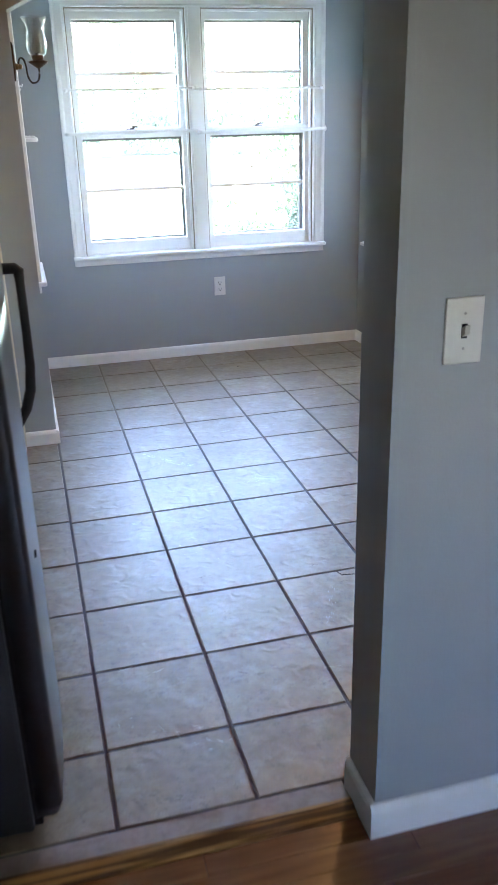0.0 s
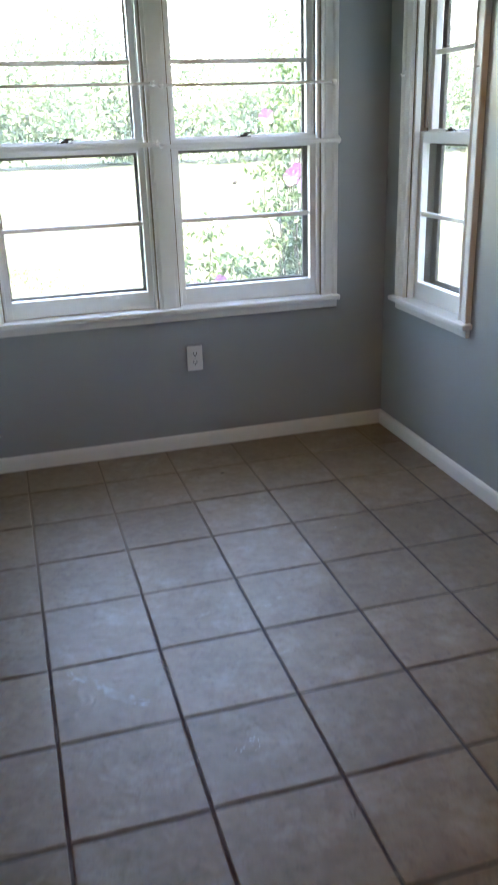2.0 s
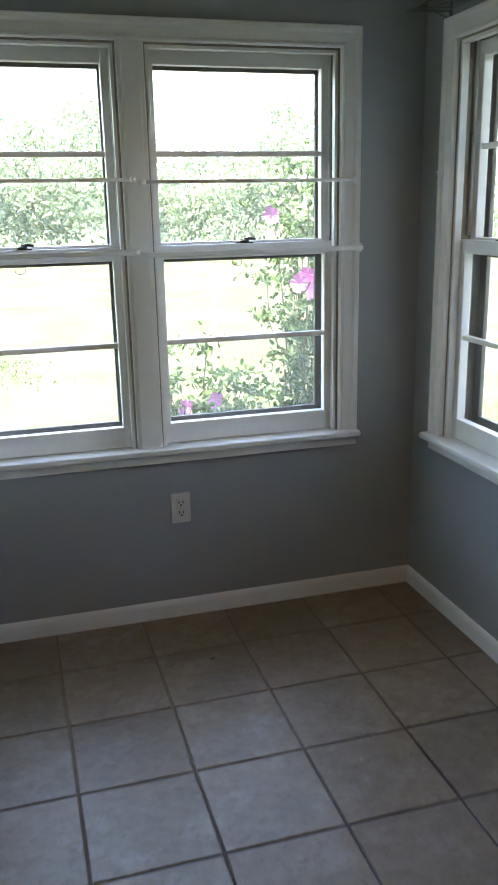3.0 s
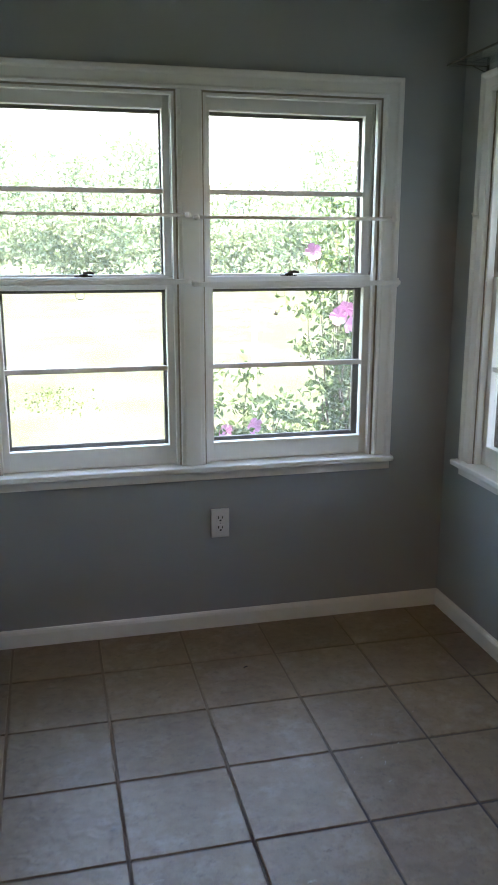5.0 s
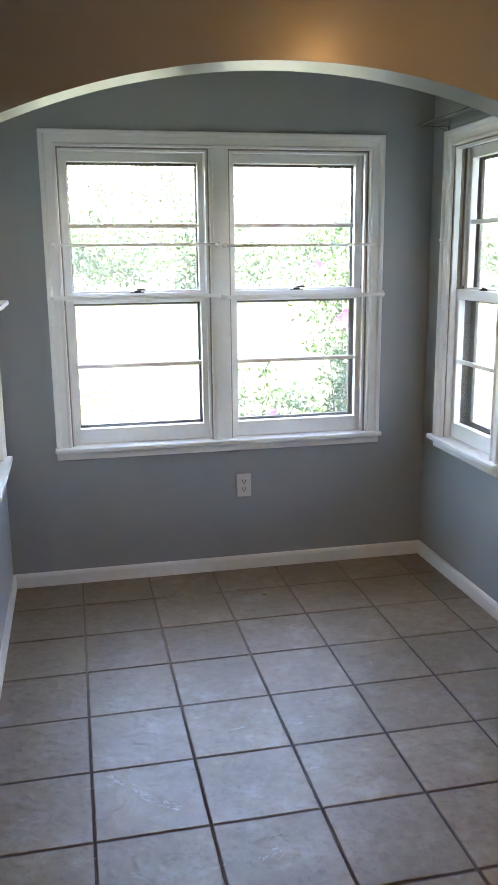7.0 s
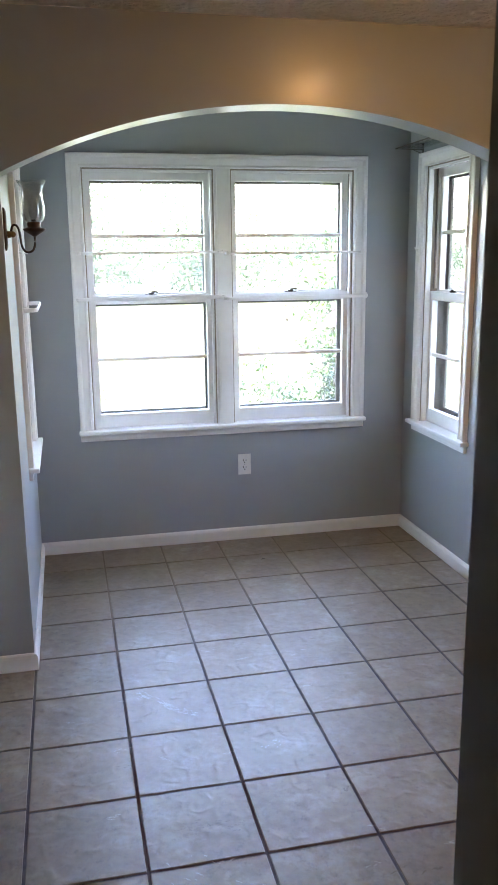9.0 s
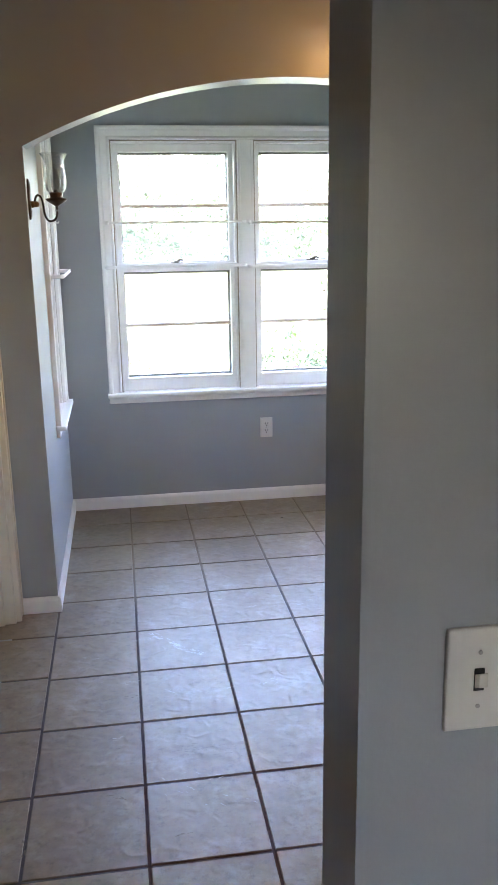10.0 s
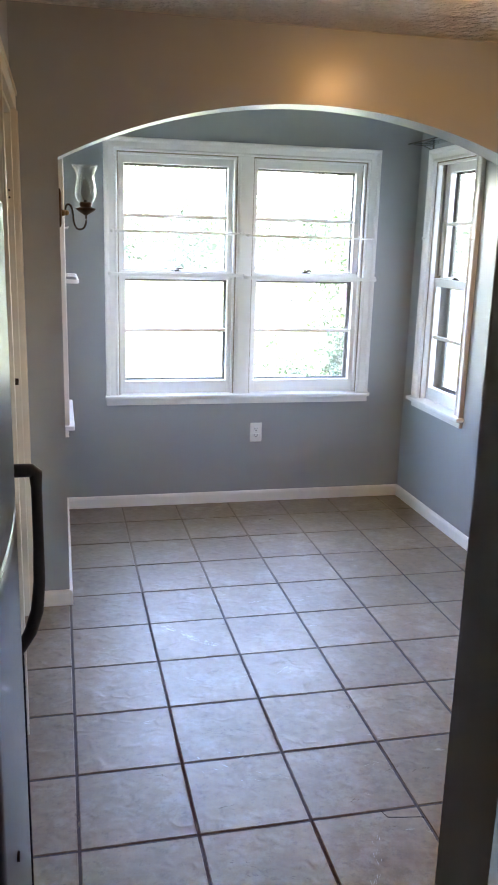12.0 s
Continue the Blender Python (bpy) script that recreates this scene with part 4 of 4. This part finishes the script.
# ---- kitchen ceiling lamp, whose gleam lies on the arch wall ----
lamp = empty("ceiling_light", "lit warm frosted dome light on the kitchen ceiling", "ceiling light")
part("base", lathe([(0.088, 2.300), (0.095, 2.312), (0.095, CEIL)], (1.345, 0.55, 0), 30), BRASS, lamp, smooth=False)
GLOW = bpy.data.materials.new("lit_frosted_glass")
GLOW.use_nodes = True
gb = GLOW.node_tree.nodes["Principled BSDF"]
gb.inputs["Base Color"].default_value = (0.8, 0.75, 0.65, 1)
gb.inputs["Emission Color"].default_value = (1.0, 0.58, 0.22, 1)
gb.inputs["Emission Strength"].default_value = 2.3
part("dome", lathe([(0.004, 2.245), (0.035, 2.248), (0.062, 2.260), (0.078, 2.280), (0.080, 2.300)], (1.345, 0.55, 0), 30), GLOW, lamp, smooth=True)


# ---- garden ----
bm = bmesh.new()
N = 40
for i in range(N + 1):
    for j in range(N + 1):
        u, v = 2 * i / N - 1, 2 * j / N - 1
        x, y = math.copysign(abs(u) ** 3, u) * 900, math.copysign(abs(v) ** 3, v) * 900 + 6
        bm.verts.new((x, y, -0.62 + 0.05 * noise.noise((x * 0.15, y * 0.15, 0))))
bm.verts.ensure_lookup_table()
for i in range(N):
    for j in range(N):
        k = i * (N + 1) + j
        bm.faces.new([bm.verts[q] for q in (k, k + N + 1, k + N + 2, k + 1)])
tagged(mesh_object("ground", bm, LAWN), "sunlit green lawn around the house", "lawn", kind="structure")


def leaves(name, centres, sizes, mat, parent=None, droop=0.3, seed=1):
    """Pointed folded leaves, each its own island, as one mesh."""
    rng = np.random.default_rng(seed)
    n = len(centres)
    a = rng.normal(size=(n, 3))
    a[:, 2] -= droop
    a /= np.linalg.norm(a, axis=1)[:, None]
    b = np.cross(a, rng.normal(size=(n, 3)))
    b /= np.linalg.norm(b, axis=1)[:, None]
    c = np.cross(a, b)
    s = np.asarray(sizes)[:, None]
    base, tip = centres - a * s * 0.5, centres + a * s * 0.5
    left, right = centres + b * s * 0.28 + c * s * 0.10, centres - b * s * 0.28 + c * s * 0.10
    verts = np.stack([base, left, tip, right], 1).reshape(-1, 3)
    k = np.arange(n) * 4
    faces = np.concatenate([np.stack([k, k + 1, k + 2], 1), np.stack([k, k + 2, k + 3], 1)])
    me = bpy.data.meshes.new(name)
    me.from_pydata(verts.tolist(), [], faces.tolist())
    me.materials.append(mat)
    ob = new(name, me)
    ob.parent = parent
    return ob


def flowering_shrub(x, y, height, spread, stems, seed, blooms, label, lean=(0, 0)):
    """blooms: places of the flowers relative to the foot."""
    rng = np.random.default_rng(seed)
    shrub = empty("flowering_shrub", label, "shrub", group="shrubs outside the window", at=(x, y, -0.62))
    cs, ss, tips = [], [], []
    for k in range(stems):
        ang, out = rng.uniform(0, 6.28), spread * rng.uniform(0.3, 1.0)
        h = height * rng.uniform(0.72, 1.0)
        pts = []
        for i in range(9):
            f = i / 8
            pts.append(Vector((math.cos(ang) * out * f ** 1.4 + lean[0] * f + rng.normal() * 0.012, math.sin(ang) * out * f ** 1.4 + lean[1] * f + rng.normal() * 0.012, h * f)))
        part("stem", tube(pts, [0.011 * (1 - 0.8 * i / 8) for i in range(9)], 6), BARK, shrub)
        tips.append(pts)
        for i in range(1, 9):
            for twig in range(14):
                d = rng.normal(size=3)
                d[2] = abs(d[2]) * 0.5
                d /= np.linalg.norm(d)
                reach = rng.uniform(0.06, 0.20)
                for q in range(4):
                    cs.append(np.array(pts[i]) + d * reach * (q + 1) / 4 + rng.normal(size=3) * 0.018)
                    ss.append(rng.uniform(0.030, 0.054))
    leaves("foliage", np.array(cs), ss, LEAF, shrub, 0.4, seed)
    for c in map(Vector, blooms):
        bm = bmesh.new()
        axis = Vector((rng.normal() * 0.5, -1, rng.normal() * 0.3)).normalized()
        side = axis.cross(Vector((0, 0, 1))).normalized()
        up = side.cross(axis)
        mid = bm.verts.new(c)
        for p in range(5):
            a0 = 2 * math.pi * p / 5
            ring = []
            for da, r, lift in ((-0.66, 0.034, 0.008), (-0.42, 0.045, 0.018), (0.0, 0.047, 0.016), (0.42, 0.045, 0.020), (0.64, 0.034, 0.011)):
                ring.append(bm.verts.new(c + (side * math.cos(a0 + da) + up * math.sin(a0 + da)) * r + axis * lift))
            for q in range(4):
                bm.faces.new((mid, ring[q], ring[q + 1]))
        part("flower", bm, PETAL, shrub, "pink five-petalled flower")
    return shrub


flowering_shrub(2.07, 4.1, 2.35, 0.27, 12, 3, [(-0.09, -0.26, 1.77), (-0.13, -0.27, 1.73), (-0.08, -0.26, 1.69), (-0.22, -0.12, 2.05)], "tall leafy shrub with pink blossoms outside the window")
flowering_shrub(1.54, 4.15, 1.42, 0.36, 9, 5, [(0.13, -0.2, 1.05), (0.02, -0.22, 0.98), (-0.16, -0.15, 1.12), (0.20, -0.1, 0.98), (-0.34, -0.15, 1.10), (-0.02, -0.2, 1.16)], "low leafy shrub with pink blossoms outside the window")

# woods along the far side of the lawn
rng = np.random.default_rng(11)
cs, ss = [], []
for k in range(76):
    if k < 60:
        cx, cy = -20 + 52 * (k + rng.uniform(0, 1)) / 60, 45 + rng.uniform(-2, 6)
    else:   # unseen trees added west, to dim the nook's light and turn it green
        cx, cy = rng.uniform(-9.5, -7.0), rng.uniform(-3, 11)
    hgt, rad = rng.choice((5.0, 5.4, 6.0, 6.8, 8.6)) * rng.uniform(0.9, 1.1), rng.uniform(1.5, 2.7)
    for lump in range(10):
        d = rng.normal(size=3)
        d /= np.linalg.norm(d)
        c = np.array((cx, cy, -0.62 + hgt * 0.5)) + d * np.array((rad, rad * 0.7, hgt * 0.45)) * rng.uniform(0.4, 1.0)
        n = 150 if k < 60 else 100
        p = rng.normal(size=(n, 3)) * np.array((0.62, 0.5, 0.42)) + c
        p[:, 2] = np.maximum(p[:, 2], -0.55)
        cs.append(p)
        ss.append(rng.uniform(0.18, 0.40, n))
woods = leaves("far_woods", np.concatenate(cs), np.concatenate(ss), HAZY_TREE_LEAF, None, 0.2, 12)
tagged(woods, "green leafy hedge and trees beyond the lawn", "woods", kind="stuff")

# a weed clump in the lawn
cs = np.stack([rng.normal(0.5, 0.30, 420), rng.normal(11.2, 0.6, 420), -0.61 + rng.uniform(0, 0.09, 420)], 1)
tagged(leaves("weed_clump", cs, rng.uniform(0.025, 0.06, 420), GRASS, None, -1.0, 13), "pale green weeds in the sunlit lawn", "weeds", kind="stuff")

post = empty("garden_post", "short white painted post with an arm on the lawn", "post", at=(2.38, 7.4, -0.62))
part("upright", tube([(0, 0, -0.05), (0, 0, 1.50)], 0.024, 12), POST, post, smooth=True)
part("arm", tube([(-0.05, 0, 1.53), (0.08, 0, 1.50), (0.20, 0, 1.475)], 0.016, 10), POST, post, smooth=True)
part("arm_cap", tube([(0.19, 0, 1.477), (0.225, 0, 1.47)], 0.024, 12), BRONZE, post)
pole = empty("white_pole", "thin tall white pole beyond the lawn", "pole", at=(9.68, 25.0, -0.62))
part("pole_shaft", tube([(0, 0, -0.05), (0, 0, 3.7)], [0.06, 0.045], 10), POST, pole, smooth=True)
wood_post = empty("fence_post", "pale weathered cedar post with a rail beside the lawn", "post", at=(4.9, 4.4, -0.62))
part("upright", box((-0.06, -0.06, -0.05), (0.06, 0.06, 1.10), 0.006), CEDAR, wood_post)
part("rail", box((0.06, -0.02, 0.70), (1.3, 0.02, 0.84), 0.005), CEDAR, wood_post)


# ---- floor pieces ----
P = 0.3115
JOINT = 0.008


def piece_mesh(name, sx, sy, thick, bevel, mat):
    bm = box((-sx / 2, -sy / 2, -thick), (sx / 2, sy / 2, 0.0))
    top = [e for e in bm.edges if all(v.co.z > -1e-6 for v in e.verts)]
    bmesh.ops.bevel(bm, geom=top, offset=bevel, segments=1, affect="EDGES")
    me = bpy.data.meshes.new(name)
    bmesh.ops.recalc_face_normals(bm, faces=bm.faces)
    bm.to_mesh(me)
    bm.free()
    me.materials.append(mat)
    return me


TILE_MESHES = {}


def lay_tile(x0, x1, y0, y1, rng_):
    x0, x1, y0, y1 = x0 + JOINT / 2, x1 - JOINT / 2, y0 + JOINT / 2, y1 - JOINT / 2
    key = (round(x1 - x0, 3), round(y1 - y0, 3))
    if min(key) < 0.02:
        return
    if key not in TILE_MESHES:
        TILE_MESHES[key] = piece_mesh("tile", *key, 0.008, 0.0018, TILE)
    t = new("tile", TILE_MESHES[key])
    t.location = ((x0 + x1) / 2, (y0 + y1) / 2, rng_.uniform(-0.0006, 0.0006))
    t.rotation_euler = (rng_.uniform(-0.0012, 0.0012), rng_.uniform(-0.0012, 0.0012), 0)
    t.parent = tile_floor


trng = random.Random(4)
for c in range(-1, 10):
    for r in range(-3, 9):
        x0, x1, y0, y1 = c * P, (c + 1) * P, r * P, (r + 1) * P
        if r == -3:
            y0 = -0.868
        if r == 8:
            y1 = BACK
        if c == 6 and r >= 5:
            x1 = min(x1, NX1)
        if c > 6 and r >= 5:
            continue
        if c == -1:
            if r >= 5:
                continue
            if y0 < 0.4:
                x0 = -0.31
            lift = 0.018 if r >= 1 else 0.0
            y0, y1 = y0 + (0.018 if r >= 2 else 0.0), y1 + (0.018 if 1 <= r < 4 else 0.0)
            if r == 4:
                y1 = NY0
        if c == 9:
            x1 = 3.0
        if r == 4 and c >= 7:
            y1 = NY0
        lay_tile(x0, x1, y0, y1, trng)

# a crack across one tile's corner, and a dark chip in another
for name, pts, w in (("tile_crack", [(0.826, -0.004), (0.834, -0.029), (0.870, -0.036), (0.934, -0.047)], 0.0042), ("tile_chip", [(1.108, 2.415), (1.116, 2.420), (1.126, 2.421)], 0.008)):
    bm = bmesh.new()
    ups = []
    for i, (x, y) in enumerate(pts):
        k = w * (0.5 + 0.5 * math.sin(math.pi * (i + 0.5) / len(pts)))
        ups.append([bm.verts.new((x + dx, y + dy, z)) for dx, dy, z in ((0, -k, -0.001), (0, k, -0.001), (0, 0, 0.0022))])
    for a, b in zip(ups, ups[1:]):
        for k in range(3):
            bm.faces.new((a[k], a[(k + 1) % 3], b[(k + 1) % 3], b[k]))
    part(name, bm, SLOT, tile_floor)

CHALK = material("chalky_scuff", (0.56, 0.54, 0.51), 0.5, grain=(200, 0.6, (0.33, 0.28, 0.22)))
SMUDGE = material("dark_smudge", (0.13, 0.105, 0.08), 0.6, grain=(150, 0.7, (0.24, 0.195, 0.145)))


def streaks(name, mat, a, b, count, spread, length, width, seed):
    """Thin uneven strokes scattered along the line from a to b."""
    r = random.Random(seed)
    bm = bmesh.new()
    way = Vector((b[0] - a[0], b[1] - a[1]))
    for _ in range(count):
        f = r.random()
        x, y = a[0] + way.x * f + r.gauss(0, spread), a[1] + way.y * f + r.gauss(0, spread)
        ang = math.atan2(way.y, way.x) + r.gauss(0, 0.25)
        ln, w = length * r.uniform(0.3, 1.0), width * r.uniform(0.5, 1.2)
        left, right = [], []
        for i in range(6):
            u = i / 5
            px, py = x + math.cos(ang) * ln * (u - 0.5), y + math.sin(ang) * ln * (u - 0.5) + r.gauss(0, 0.0005)
            hw = w * math.sin(math.pi * (0.08 + 0.84 * u)) * r.uniform(0.5, 1.0) / 2
            left.append(bm.verts.new((px - math.sin(ang) * hw, py + math.cos(ang) * hw, 0.0012)))
            right.append(bm.verts.new((px + math.sin(ang) * hw, py - math.cos(ang) * hw, 0.0012)))
        for i in range(5):
            bm.faces.new((left[i], right[i], right[i + 1], left[i + 1]))
    part(name, bm, mat, tile_floor)


streaks("chalk_scuff", CHALK, (0.36, 1.205), (0.54, 1.020), 60, 0.009, 0.030, 0.0026, 1)
streaks("chalk_scuff", CHALK, (0.72, 0.76), (0.78, 0.80), 12, 0.012, 0.012, 0.003, 2)
streaks("chalk_scuff", CHALK, (0.40, 0.30), (0.62, 0.16), 14, 0.03, 0.022, 0.0018, 3)
streaks("chalk_scuff", CHALK, (0.70, -0.28), (0.78, -0.09), 14, 0.008, 0.022, 0.002, 4)
streaks("chalk_scuff", CHALK, (1.25, 1.75), (1.55, 2.05), 14, 0.05, 0.018, 0.002, 5)
streaks("chalk_scuff", CHALK, (0.06, -0.55), (0.28, -0.70), 14, 0.02, 0.022, 0.002, 6)
# pale and dark strokes paint the glints and shading of the cleft relief
CLEFT_GLINT = material("painted_cleft_glint", (0.46, 0.41, 0.34), 0.42, grain=(160, 0.6, (0.28, 0.22, 0.15)))
CLEFT_SHADE = material("painted_cleft_shade", (0.125, 0.09, 0.058), 0.55, grain=(150, 0.7, (0.20, 0.15, 0.095)))
frng = random.Random(21)
for k in range(46):
    x, y = frng.uniform(0.02, 1.5), frng.uniform(-0.82, 1.5)
    w, turn = frng.uniform(0.02, 0.07), frng.uniform(-0.5, 0.35)
    a, b = (x, y), (x + w * math.cos(turn), y + w * math.sin(turn))
    streaks("cleft_mark", CLEFT_SHADE if k % 3 == 0 else CLEFT_GLINT, a, b, frng.randint(3, 6), 0.004, 0.030, 0.0028, 100 + k)
streaks("dark_smudge", SMUDGE, (0.42, 0.45), (0.60, 0.43), 60, 0.018, 0.022, 0.0022, 7)
streaks("dark_smudge", SMUDGE, (0.905, 0.512), (0.935, 0.527), 8, 0.004, 0.014, 0.006, 8)
streaks("dark_smudge", SMUDGE, (0.05, -0.80), (0.20, -0.84), 26, 0.012, 0.022, 0.004, 9)
streaks("dark_smudge", SMUDGE, (0.35, -0.10), (0.55, -0.20), 18, 0.03, 0.018, 0.0018, 10)
streaks("dark_smudge", SMUDGE, (0.69, 0.301), (0.76, 0.302), 14, 0.002, 0.016, 0.004, 11)
streaks("dark_smudge", SMUDGE, (-0.003, 0.16), (0.002, 0.08), 12, 0.003, 0.016, 0.005, 12)

prng = random.Random(8)
PLANK_MESHES = {}
y = -0.968
row = 0
while y > -2.6:
    x = -2.4 - prng.uniform(0, 0.6)
    while x < 3.0:
        length = prng.choice((0.6, 0.9, 1.2))
        a, b = max(x, -2.4), min(x + length, 3.0)
        if b - a > 0.05:
            key = round(b - a, 3)
            if key not in PLANK_MESHES:
                PLANK_MESHES[key] = piece_mesh("floorboard", key - 0.0008, 0.0562, 0.010, 0.0008, PLANK)
            pl = new("floorboard", PLANK_MESHES[key])
            pl.location = ((a + b) / 2, y - 0.0285, -0.012 + prng.uniform(-0.0002, 0.0002))
            pl.parent = wood_floor
        x += length
    y -= 0.057
far_boards = bmesh.new()
while y > -5.0:
    add_box(far_boards, (-2.4, y - 0.0562, -0.022), (3.0, y, -0.012))
    y -= 0.057
tagged(part("floorboard_rest", far_boards, PLANK, wood_floor), kind="stuff")
